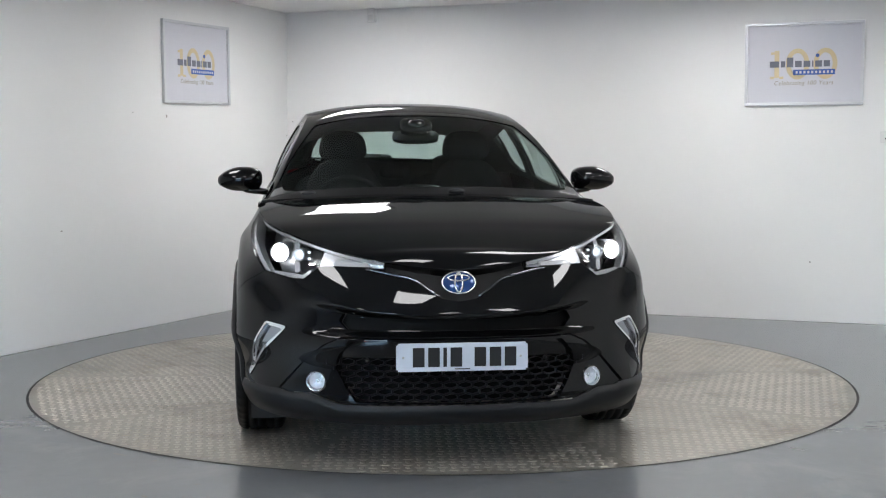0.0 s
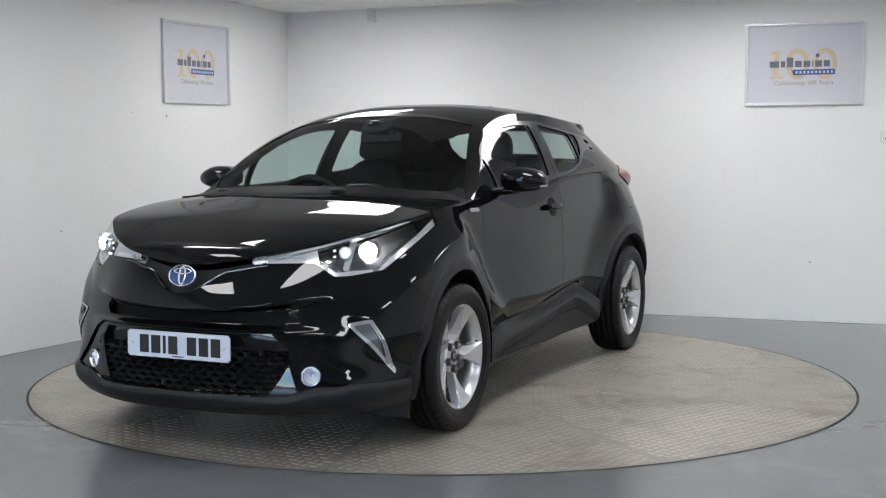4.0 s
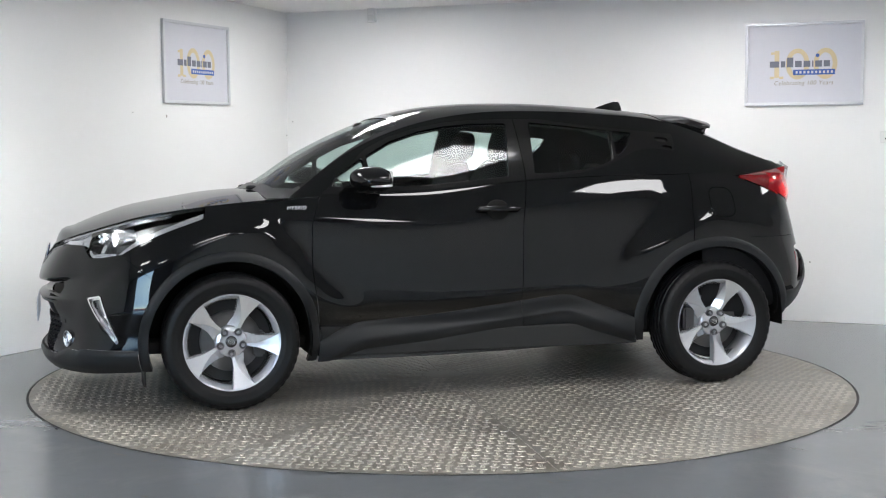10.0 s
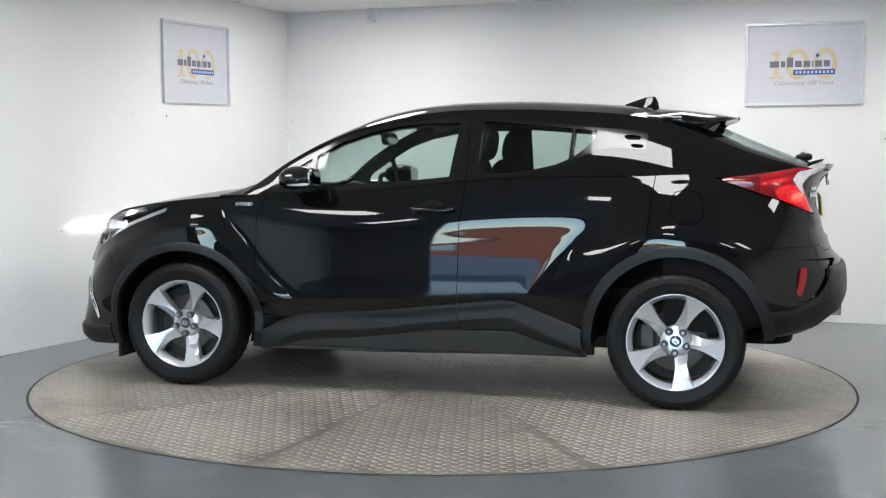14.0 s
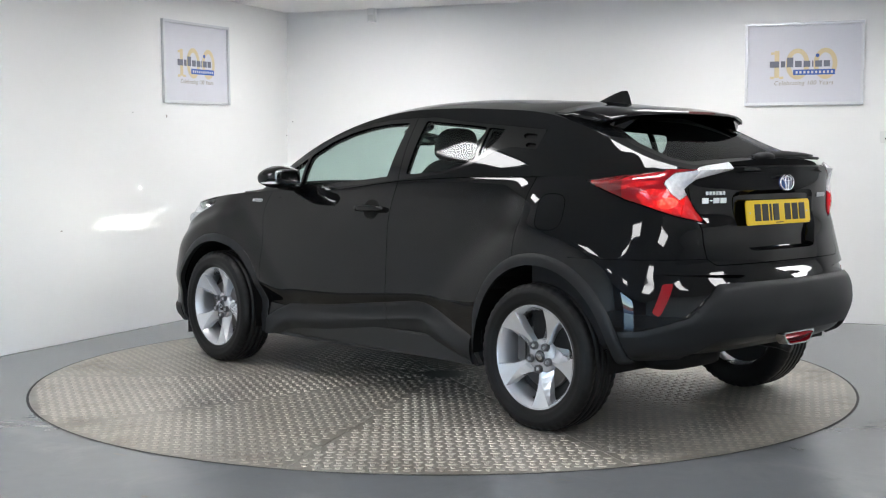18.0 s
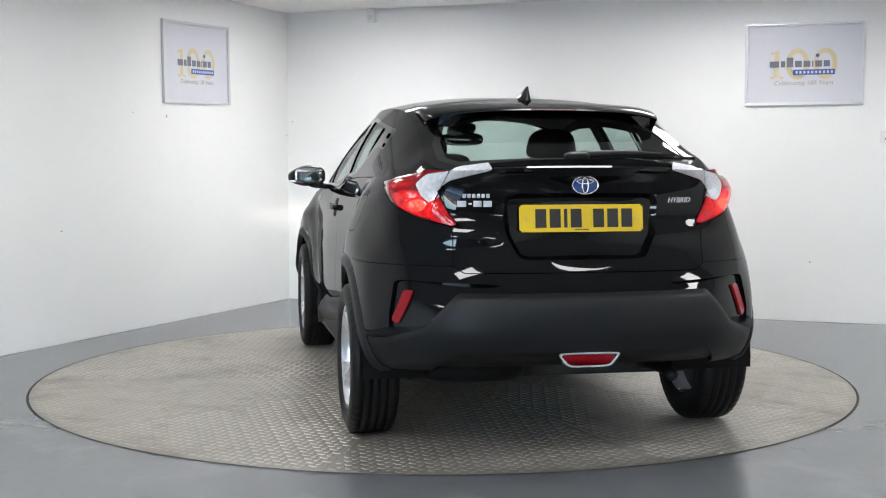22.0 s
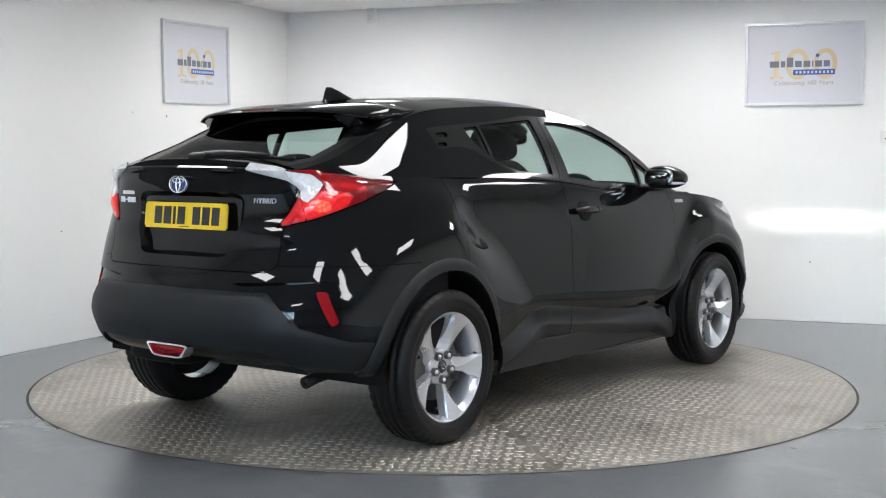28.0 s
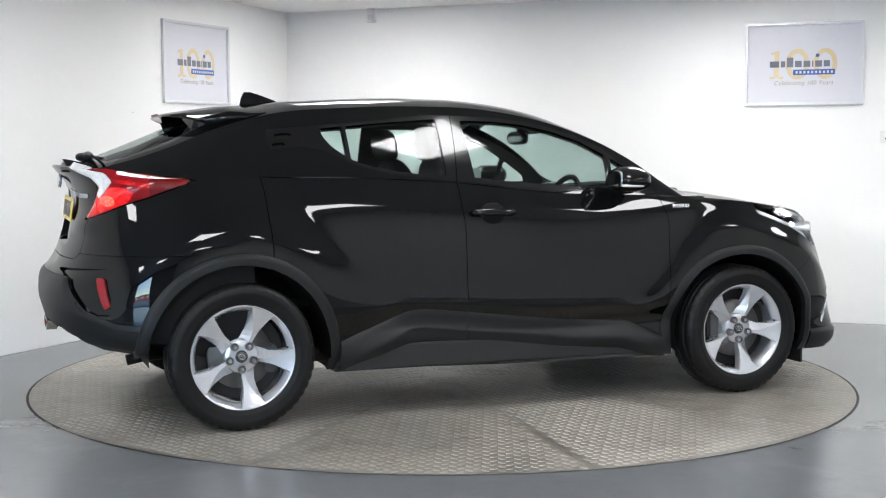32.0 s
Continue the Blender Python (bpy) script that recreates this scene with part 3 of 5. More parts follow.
LAMP = wrap(("u", .95, .801), ("u", 1.95, .803), ("u", 2.07, .802), ("u", 2.43, .746), ("u", 2.8, .749), ("u", 3.47, .770), ("u", 4.05, .848), ("u", 4.70, .942), ("u", 4.74, 1.1), ("u", .9, 1.1))
TAIL = wrap(("u", 10.42, 1.133), ("u", 10.72, 1.092), ("u", 11.09, 1.050), ("u", 11.62, 1.013), ("u", 12.05, .984), ("u", 12.40, .965), ("u", 12.68, .948), ("u", 12.33, 1.047),
            ("u", 12.13, 1.10), ("u", 12.24, 1.140), ("u", 12.80, 1.182), ("u", 12.82, 1.4), ("u", 11.9, 1.4), ("u", 11.56, 1.176), ("u", 11.14, 1.162), ("u", 10.75, 1.147))
TAIL_WHITE = wrap(("u", 11.68, 1.128), ("u", 11.78, 1.168), ("u", 12.3, 1.188), ("u", 12.88, 1.196), ("u", 12.88, 1.165), ("u", 12.36, 1.122), ("u", 12.24, 1.078), ("u", 12.08, 1.052), ("u", 11.90, 1.078))
TAIL_LIT = wrap(("u", 11.25, 1.080), ("u", 11.50, 1.103), ("u", 12.10, 1.097), ("u", 12.26, .985), ("u", 11.85, 1.003), ("u", 11.4, 1.034))
TAIL_BULB = wrap(*[("u", 11.86 + .21 * math.cos(.7 * k), 1.040 + .026 * math.sin(.7 * k)) for k in range(9)])
TAIL_STRIPE = wrap(("u", 10.95, 1.112), ("u", 11.30, 1.132), ("u", 11.66, 1.138), ("u", 11.62, 1.122), ("u", 11.30, 1.112), ("u", 10.95, 1.095))
DRL = wrap(("u", 2.63, .555), ("u", 3.05, .573), ("u", 3.55, .350), ("u", 3.52, .336))
SILL = [(.96, .265), (.786, .361), (.667, .405), (.312, .427), (-.191, .484), (-.427, .511), (-.501, .505), (-.80, .395), (-.95, .33), (-.95, .1), (.96, .1)]
DOOR_F = [(.80, 1.16), (.863, 1.036), (.899, .947), (.909, .888), (.911, .681), (.903, .592), (.875, .413), (.84, .2)]
DOOR_M = [(-.25, 1.16), (-.214, .888), (-.209, .593), (-.2, .474), (-.235, .2)]
DOOR_R = [(-1.15, 1.36), (-1.205, 1.153), (-1.192, 1.035), (-1.179, .887), (-1.174, .80)]


def build_body():
    low = lower_skin()
    full = low
    front_arch, rear_arch = circle(1.32, .336, .398), circle(-1.32, .338, .416)
    _, low = low.cut(lambda s: np.maximum(front_arch(s), rear_arch(s)))
    # headlights and tail lamps are cut out first
    lamp, low = low.cut(on_wrap(LAMP), .002)
    tail, low = low.cut(on_wrap(TAIL), .002)
    drl, low = low.cut(on_wrap(DRL), .001)
    # matte arch trims, thick and proud of the body
    ring_f, low = low.cut(circle(1.32, .336, .446), .0005)
    ring_r, low = low.cut(circle(-1.32, .338, .470), .0005)
    for ring, x, z, r1 in ((ring_f, 1.32, .336, .446), (ring_r, -1.32, .338, .470)):
        d = np.hypot(ring.V[:, 0] - x, ring.V[:, 2] - z)
        t = np.clip((r1 - d) / .010, 0, 1) * .011
        both("arch_trim", ring.moved(t), CLAD, "matte black plastic wheel arch trim", .03)
    # sill trim with a sloped upper face
    sill, low = low.cut(on_side(SILL), .0005)
    f = on_side(SILL)(sill)
    sill = sill.moved(np.clip(f / .008, 0, 1) * .010 + .30 * np.clip(f - .008, 0, .080) - .60 * np.clip(f - .094, 0, .2))
    s1, rest = sill.cut(lambda s: s.V[:, 0] - np.interp(s.V[:, 2], [.2, .474], [-.235, -.2]), .0015)
    both("front_sill_trim", s1, CLAD, "matte black plastic door sill trim")
    both("rear_sill_trim", rest, CLAD, "matte black plastic door sill trim")
    # front bumper
    bumper, low = low.cut(lambda s: s.V[:, 0] - np.interp(s.V[:, 2], [.2, .60, .66, .74, .80], [1.55, 1.60, 1.70, 1.80, 1.86]), .0015)
    lip_top = wrap(("f", 0, .262), ("f", .42, .262), ("f", .52, .30), ("f", .60, .30), ("s", 1.98, .312), ("s", 1.5, .312), ("s", 1.4, 0), ("f", 0, 0))
    lip, bumper = bumper.cut(on_wrap(lip_top), .0006)
    t = np.clip(on_wrap(lip_top)(lip) / .02, 0, 1) * .012
    whole("bumper_lip", lip.moved(t), CLAD, "matte black plastic front lip")
    # grille openings
    slit, bumper = bumper.cut(on_end([(-1, .594), (.38, .603), (.45, .620), (.47, .588), (.44, .556), (-1, .550)]), 0)
    band, bumper = bumper.cut(on_end([(-1, .672), (0, .672), (.07, .683), (.12, .715), (.18, .755), (.34, .785), (.34, .9), (-1, .9)]), .001)
    whole("emblem_band", band.moved(-.045), DARK, "black recess behind the emblem", 0)
    surround, bumper = bumper.cut(on_end([(-1, .528), (.46, .528), (.53, .495), (.60, .435), (.72, .302), (.735, .1), (-1, .1)]), .001)
    mouth, surround = surround.cut(on_end([(-1, .512), (.43, .512), (.475, .455), (.49, .41), (.45, .33), (.41, .268), (-1, .250)]), 0)
    fog, surround = surround.cut(lambda s: .040 - np.hypot(s.V[:, 1] - .564, s.V[:, 2] - .345), 0)
    whole("grille_surround", surround.moved(-.010), PAINT, "gloss black surround of the lower grille", .03)
    whole("front_bumper", bumper, PAINT, "", .03)
    whole("upper_grille", slit.moved(-.040), BLACK, "black slot under the bonnet edge", 0)
    whole("grille_backing", mouth.moved(-.07), BLACK, "", 0)
    build_mesh_grille(mouth)
    whole("grille_panel", mouth.keep(mouth.V[:, 2] - .435).moved(-.035), GLOSSB, "gloss black panel behind the number plate", .03)
    fog_lamps(fog)
    # wings, doors, rear quarters
    wing, low = low.cut(lambda s: s.V[:, 0] - np.interp(s.V[:, 2], [p[1] for p in DOOR_F[::-1]], [p[0] for p in DOOR_F[::-1]]), .0018)
    both("front_wing", wing, PAINT)
    fd, low = low.cut(lambda s: s.V[:, 0] - np.interp(s.V[:, 2], [p[1] for p in DOOR_M[::-1]], [p[0] for p in DOOR_M[::-1]]), .0018)
    rd, low = low.cut(lambda s: s.V[:, 0] - np.interp(s.V[:, 2], [p[1] for p in DOOR_R[::-1]], [p[0] for p in DOOR_R[::-1]]), .0018)
    doors = {}
    for key, s in (("front", fd), ("rear", rd)):
        a, b = both(key + "_door", s, PAINT)
        doors[key] = (a, b)
    # tailgate, rear bumper
    gate, low = low.cut(lambda s: np.where(s.V[:, 0] < -1.7, on_end([(-1, .772), (.49, .772), (.528, .80), (.528, .92), (.545, 1.0), (.60, 1.3), (-1, 1.3)])(s), -1), .0018)
    plate_bay, gate = gate.cut(on_end(rounded([(-.32, 1.068), (.31, 1.068), (.295, .93), (.25, .845), (-.25, .845)], k=.12)), 0)
    bay_f = on_end(rounded([(-.32, 1.068), (.31, 1.068), (.295, .93), (.25, .845), (-.25, .845)], k=.12))
    edge, gate = gate.cut(lambda s: bay_f(s) + .022, 0)
    whole("recess_edge", edge.moved((-.014 - .020 * ease(1.02, .88, edge.V[:, 2])) * np.clip(1 + bay_f(edge) / .022, 0, 1)), PAINT, "", .014)
    whole("tailgate", gate, PAINT, "", .012)
    whole("plate_recess", plate_bay.moved(-.014 - .020 * ease(1.02, .88, plate_bay.V[:, 2])), PAINT, "", 0)
    rear_b, low = low.cut(lambda s: np.where(s.V[:, 0] < -1.5, .80 - s.V[:, 2], -1), .0012)
    flap, left = low.cut(on_side(rounded([(-1.285, 1.075), (-1.435, 1.07), (-1.445, .915), (-1.295, .91)], k=.36)), .0016)
    left.put("rear_quarter", PAINT, car)
    flap.put("fuel_flap", PAINT, car, "gloss black fuel filler flap")
    low.mirrored().put("rear_quarter", PAINT, car)
    pan = wrap(("r", 0, .70), ("r", .475, .697), ("r", .60, .556), ("s", -1.80, .50), ("s", -1.5, .485), ("s", -1.4, 0), ("r", 0, 0))
    pan_f = on_wrap(pan)
    matte, rear_b = rear_b.cut(pan_f, .0006)
    t = np.clip(pan_f(matte) / .022, 0, 1) * .010
    z = matte.V[:, 2]
    t = t - .014 * ease(.560, .455, z) * (matte.V[:, 0] < -1.6)
    matte = matte.moved(t)
    fogr, matte = matte.cut(on_end(rounded([(-.122, .450), (.122, .450), (.075, .404), (-.075, .404)], k=.22)), 0)
    keel, matte = matte.cut(on_end([(-1, .458), (.50, .458), (.555, .43), (.60, .38), (.60, .1), (-1, .1)]), .0006)
    whole("rear_diffuser", keel.moved(-.020), SATIN, "black lower edge of the rear bumper", .02)
    whole("rear_bumper_panel", matte, CLAD, "matte black plastic rear bumper panel", .03)
    whole("rear_fog_lamp", fogr.moved(.008), RED, "red rear fog lamp")
    bay, rear_b = rear_b.cut(lambda s: np.where(s.V[:, 0] < -1.7, on_end(rounded([(.33, .728), (.752, .742), (.776, .60), (.776, .535), (.69, .535), (.57, .650), (.46, .706)], k=.12))(s), -1), 0)
    both("rear_bumper", rear_b, PAINT, "", .03)
    both("vent_recess", bay.moved(-.016), PAINT, "black vent recess beside the rear bumper", 0)
    refl, _ = bay.cut(on_end([(.688, .702), (.724, .701), (.772, .578), (.748, .560)]))
    both("rear_reflector", refl.moved(-.006), RED, "red rear reflector", .02)
    return lamp, tail, drl, doors, full


def build_mesh_grille(mouth):
    """Honeycomb of thin webs, following the opening."""
    bm = bmesh.new()
    w, h = .058, .031
    for r in range(-1, 10):
        for c in range(-10, 11):
            cx, cz = (c + .5 * (r % 2)) * w, .262 + r * h * .75
            if abs(cx) > .51 - max(0, .41 - cz) * .8 or cz > .43 or cz < .255:
                continue
            x = mouth.V[np.argmin((mouth.V[:, 1] - abs(cx)) ** 2 + (mouth.V[:, 2] - cz) ** 2)][0] - .012
            ring = []
            for k in range(6):
                a = math.pi / 6 + k * math.pi / 3
                ring.append((cx + w * .575 * math.cos(a) , cz + h * .5 * math.sin(a)))
            q = []
            for (a, b) in ring:
                q.append((bm.verts.new((x - .012, a, b)), bm.verts.new((x - .016, cx + (a - cx) * .89, cz + (b - cz) * .85)), bm.verts.new((x - .04, cx + (a - cx) * .82, cz + (b - cz) * .8))))
            for k in range(6):
                p, n = q[k], q[(k + 1) % 6]
                bm.faces.new((p[0], n[0], n[1], p[1]))
                bm.faces.new((p[1], n[1], n[2], p[2]))
    part("lower_grille", bm, GRILLE, car, "black honeycomb lower grille")


def lathe_at(name, profile, material, parent, at, direction, n=40, label="", smooth=True):
    v, f = revolve(profile, n, "z")
    ob = raw(name, v, f, material, parent, label, smooth)
    ob.matrix_local = Matrix.Translation(at) @ Vector(direction).to_track_quat("Z", "Y").to_matrix().to_4x4()
    return ob


FOG_GLOW = mat("fog_lamp_reflector", (0.90, 0.91, 0.94), 0.38, 0.7)
BEAM = mat("headlamp_beam", (1, 1, 1), 0.5, glow=(1.0, 0.96, 0.88), power=5600.0)
LED_DIM = mat("light_strip_lit", (0.28, 0.28, 0.29), 0.3, glow=(0.95, 0.97, 1.0), power=0.012)
LAMP_WHITE = mat("headlamp_projector_lit", (0.9, 0.9, 0.9), 0.2, glow=(1.0, 0.98, 0.95), power=11.0)
LED_WHITE = mat("daytime_light_lit", (0.9, 0.9, 0.9), 0.3, glow=(0.78, 0.90, 1.0), power=0.08)
TAIL_GLOW = mat("tail_lamp_lit", (0.32, 0.005, 0.010), 0.15, 0.0, 0.4, glow=(1.0, 0.012, 0.010), power=0.5)


def sparkle(m, scale, low, high):
    """Cut-glass facets: the glow gathers in small bright cells."""
    nt, b = nodes_of(m)
    co = nt.nodes.new("ShaderNodeTexCoord")
    vo = nt.nodes.new("ShaderNodeTexVoronoi")
    vo.inputs["Scale"].default_value = scale
    nt.links.new(co.outputs["Object"], vo.inputs["Vector"])
    mr = nt.nodes.new("ShaderNodeMapRange")
    mr.inputs["From Min"].default_value, mr.inputs["From Max"].default_value = 0.6, 0.05
    mr.inputs["To Min"].default_value, mr.inputs["To Max"].default_value = low, high
    nt.links.new(vo.outputs["Distance"], mr.inputs["Value"])
    nt.links.new(mr.outputs[0], b.inputs["Emission Strength"])
    bp = nt.nodes.new("ShaderNodeBump")
    bp.inputs["Strength"].default_value = 0.35
    bp.inputs["Distance"].default_value = 0.003
    nt.links.new(vo.outputs["Distance"], bp.inputs["Height"])
    nt.links.new(bp.outputs["Normal"], b.inputs["Normal"])


sparkle(TAIL_GLOW, 70, 0.020, 0.10)
TAIL_HOT = mat("tail_lamp_bulb_glow", (0.5, 0.02, 0.015), 0.15, 0.0, 0.8, glow=(1.0, 0.05, 0.03), power=2.0)
sparkle(TAIL_HOT, 60, 0.06, 0.35)
TAIL_DIM = mat("tail_lamp_faint", (0.32, 0.005, 0.010), 0.15, 0.0, 0.4, glow=(1.0, 0.012, 0.010), power=0.5)
sparkle(TAIL_DIM, 60, 0.010, 0.06)
RED_DARK = mat("dark_red_lens", (0.16, 0.004, 0.006), 0.12, 0.0, 0.8, 0.3)
# mirror metal for the bright line reflected along the bonnet edge
GLINT_STRIP = mat("glint_strip", (.12, .125, .135), .08, 1.0)
AMBER = mat("amber_indicator", (0.7, 0.22, 0.03), 0.2)
BOWL = mat("headlamp_bowl", (0.62, 0.625, 0.64), 0.26, 0.9)
BOWL_DARK = mat("headlamp_bezel", (0.24, 0.245, 0.255), 0.24, 0.8)
WHITE_LENS = grain(mat("pale_lens", (0.78, 0.78, 0.80), 0.16, 0.1, 1.0), 60, 0.35, 0.5, big=0.2, big_scale=14)


def fog_lamps(fog):
    for s in (1, -1):
        c = fog.V.mean(0)
        d = Vector((1, .40 * s, 0)).normalized()
        at = Vector((c[0], c[1] * s, c[2])) - d * .034
        lamp = lathe_at("fog_lamp", [(.031, -.03), (.036, .030), (.039, .034), (.041, .028), (.041, -.03)], CHROME, car, at, d, label="round fog lamp with a chrome ring")
        lathe_at("reflector", [(.0, -.022), (.010, -.020), (.022, -.010), (.033, .012)], FOG_GLOW, lamp, (0, 0, 0), (0, 0, 1))
        lathe_at("bulb_cap", [(.0, .012), (.009, .010), (.012, .0), (.012, -.02)], CHROME, lamp, (0, 0, 0), (0, 0, 1), 16)
        lathe_at("lens", [(.0, .034), (.015, .033), (.027, .029), (.036, .022)], CLEAR, lamp, (0, 0, 0), (0, 0, 1))


lamp_skin, tail_skin, drl_skin, doors, full_skin = build_body()


def beam_unit(body, sgn):
    """A small lit plate at the end of a dark tunnel that shapes the dipped beam."""
    m = Matrix.Translation((1.957, .572 * sgn, .802)) @ pose(0, 0, 0, 0, 1.4, 3 * sgn)
    d, h, w = .06, .0021, .012
    v = [(x, y, z) for x in (0, -d) for y, z in ((-w, -h), (w, -h), (w, h), (-w, h))]
    f = [(0, 1, 5, 4), (1, 2, 6, 5), (2, 3, 7, 6), (3, 0, 4, 7), (4, 5, 6, 7)]
    t = raw("beam_tunnel", v, f, DARK, body)
    t.matrix_local = m
    q = raw("beam_source", [(-d + .002, y, z) for y, z in ((-.010, -.0020), (.010, -.0020), (.010, .0020), (-.010, .0020))], [(0, 1, 2, 3)], BEAM, body, "lit headlamp source")
    q.matrix_local = m


def build_headlights():
    rear = wrap(("u", 3.20, .74), ("u", 3.6, .74), ("u", 4.75, .93), ("u", 4.75, .975), ("u", 4.50, .940), ("u", 4.28, .905), ("u", 3.75, .833), ("u", 3.36, .772))
    foot = wrap(("u", 2.30, .74), ("u", 3.25, .74), ("u", 3.25, .774), ("u", 2.70, .768), ("u", 2.48, .762), ("u", 2.32, .788))
    slant = wrap(("u", 2.62, .775), ("u", 2.76, .775), ("u", 3.04, .90), ("u", 2.90, .90))
    for sk, sgn in ((lamp_skin, 1), (lamp_skin.mirrored(), -1)):
        body = sk.moved(-.115).put("headlight", BOWL_DARK, car, "lit headlight with a clear lens and silver edge bands", 0)
        lens = sk.put("lens", CLEAR, body, "", .004)
        lens.visible_shadow = False
        top = sk.keep(np.minimum(sk.A[:, 1] - 6.86, 4.3 - sk.A[:, 0]))
        top.moved(-.008).put("upper_band", BOWL, body, "silver upper band", .03)
        for poly, name, d in ((rear, "rear_band", -.010), (foot, "lower_bracket", -.012), (slant, "slanted_bar", -.026)):
            sk.keep(on_wrap(poly)(sk)).moved(d).put(name, BOWL, body, "", .035)
        arm = sk.keep(np.minimum(2.15 - sk.A[:, 0], 6.86 - sk.A[:, 1]))
        arm.moved(-.020).put("indicator", BOWL, body, "silver indicator chamber", 0)
        arm.keep(np.minimum(.812 + .006 * arm.A[:, 0] - arm.V[:, 2], np.minimum(arm.A[:, 0] - 1.2, 1.85 - arm.A[:, 0]))).moved(-.012).put("light_bar", LED_DIM, body, "white light strip", .008)
        at, aim = (1.827, .692 * sgn, .844), (1, .36 * sgn, 0)
        lathe_at("projector_shroud", [(.031, -.010), (.036, .030), (.041, .034), (.043, .024), (.040, -.06)], BOWL, body, at, aim)
        lathe_at("projector_lens", [(.0, .016), (.013, .014), (.023, .006), (.031, -.008)], LAMP_WHITE, body, at, aim, 32)
        at, aim = (1.895, .618 * sgn, .838), (1, .42 * sgn, 0)
        lathe_at("inner_shroud", [(.017, -.004), (.022, .020), (.026, .022), (.028, .014), (.026, -.05)], BOWL, body, at, aim, 28)
        lathe_at("inner_lens", [(.0, .012), (.007, .011), (.013, .006), (.017, -.003)], LED_WHITE, body, at, aim, 24)
        for k in range(4):
            bm = bmesh.new()
            i, j = divmod(k, 2)
            bmesh.ops.create_cube(bm, size=1, matrix=pose(1.925 - .018 * i, (.582 + .036 * i) * sgn, .822 + .026 * j + .006 * i, 0, 0, 36 * sgn) @ Matrix.Diagonal((.008, .011, .009, 1)))
            part("led", bm, LED_WHITE, body, "lit white diode", bev=.003)
        bm = bmesh.new()
        bmesh.ops.create_cube(bm, size=1, matrix=pose(2.004, .440 * sgn, .828, 0, 0, 24 * sgn) @ Matrix.Diagonal((.012, .05, .010, 1)))
        part("amber_bulb", bm, AMBER, body, bev=.003)
        beam_unit(body, sgn)


def build_tail_lamps():
    seam = u_of(x=-1, y=.597)
    for sk in (tail_skin, tail_skin.mirrored()):
        base = sk.moved(-.03).put("tail_lamp", GLOSSB, car, "lit red and clear boomerang tail lamp", 0)
        rim = np.clip(on_wrap(TAIL)(sk) / .04, 0, 1) ** .7
        sk2 = sk.moved(rim * (.020 + .024 * np.exp(-((sk.A[:, 0] - 11.15) / .5) ** 2)))
        white, red = sk2.cut(on_wrap(TAIL_WHITE), .0015)
        core, red = red.cut(on_wrap(TAIL_LIT), 0)
        hot, core = core.cut(on_wrap(TAIL_BULB), 0)
        foot, red = red.cut(lambda s: np.minimum(s.A[:, 0] * SPAN - seam * SPAN, np.minimum(1.10 - s.V[:, 2], on_wrap(TAIL)(s) - .006)), 0)
        tip, red = red.cut(lambda s: np.minimum((11.02 - s.A[:, 0]) * SPAN, 9), 0)
        stripe, red = red.cut(on_wrap(TAIL_STRIPE), 0)
        for piece, name, m, lab in ((red, "red_lens", RED, "red lens"), (tip, "dark_tip", RED_DARK, "dark red end of the lens"), (stripe, "lens_stripe", TAIL_DIM, "glowing red stripe"), (white, "clear_lens", WHITE_LENS, "clear lens"), (core, "lit_lens", TAIL_GLOW, "glowing red lens"), (hot, "bulb_lens", TAIL_HOT, "bright spot before the bulb"),
                                    (foot, "lower_lens", TAIL_DIM, "faintly glowing red lens")):
            a, b = piece.cut(lambda s: (seam - s.A[:, 0]) * SPAN, .0025)
            for q in a.islands() + b.islands():
                q.put(name, m, base, lab, .036)


def build_drl():
    f = on_wrap(DRL)(drl_skin)
    edge = drl_skin.keep(.009 - f)
    both("vent_trim", edge.moved(.004), CHROME, "silver triangular vent trim", .02)
    core = drl_skin.keep(f - .009)
    both("vent_insert", core.moved(-.02), mat("vent_insert_grey", (.30, .31, .33), .12, 1.0), "", 0)
    both("vent_blade", core.keep(.016 - on_wrap(DRL)(core)).moved(-.008), CHROME, "", .01)


def build_nose_glint():
    """A thin metal strip from each headlight down to the emblem, standing in for a reflection."""
    V = full_skin.V
    for s in (1, -1):
        pts = []
        for t in np.linspace(0, 1, 13):
            y = .36 - .285 * t
            z = np.interp(y, [.07, .12, .18, .34, .36], [.686, .716, .757, .788, .790])
            i = np.argmin((V[:, 1] - y) ** 2 + (V[:, 2] - z) ** 2 + (V[:, 0] < 0) * 9)
            pts.append((V[i][0] - .002, y * s, z))
        v, f = tube(pts, .0055, 8)
        raw("nose_glint", v, f, GLINT_STRIP, car, "thin metal strip added for the reflected line beside the emblem", True)


build_headlights()
build_tail_lamps()
build_drl()

GLASS_FRONT = [(.605, 1.245), (.59, 1.082), (.31, 1.095), (0, 1.122), (-.148, 1.138), (-.178, 1.418), (.016, 1.415), (.167, 1.4), (.318, 1.37), (.47, 1.32)]
GLASS_VENT = [(.625, 1.235), (.77, 1.145), (.80, 1.09), (.61, 1.082)]
GLASS_REAR = [(-.305, 1.425), (-.295, 1.15), (-.45, 1.158), (-.58, 1.172), (-.70, 1.2), (-.765, 1.228), (-.772, 1.385), (-.589, 1.402)]
GLASS_QUARTER = [(-.788, 1.383), (-.782, 1.236), (-.85, 1.285), (-.885, 1.33), (-.90, 1.372)]


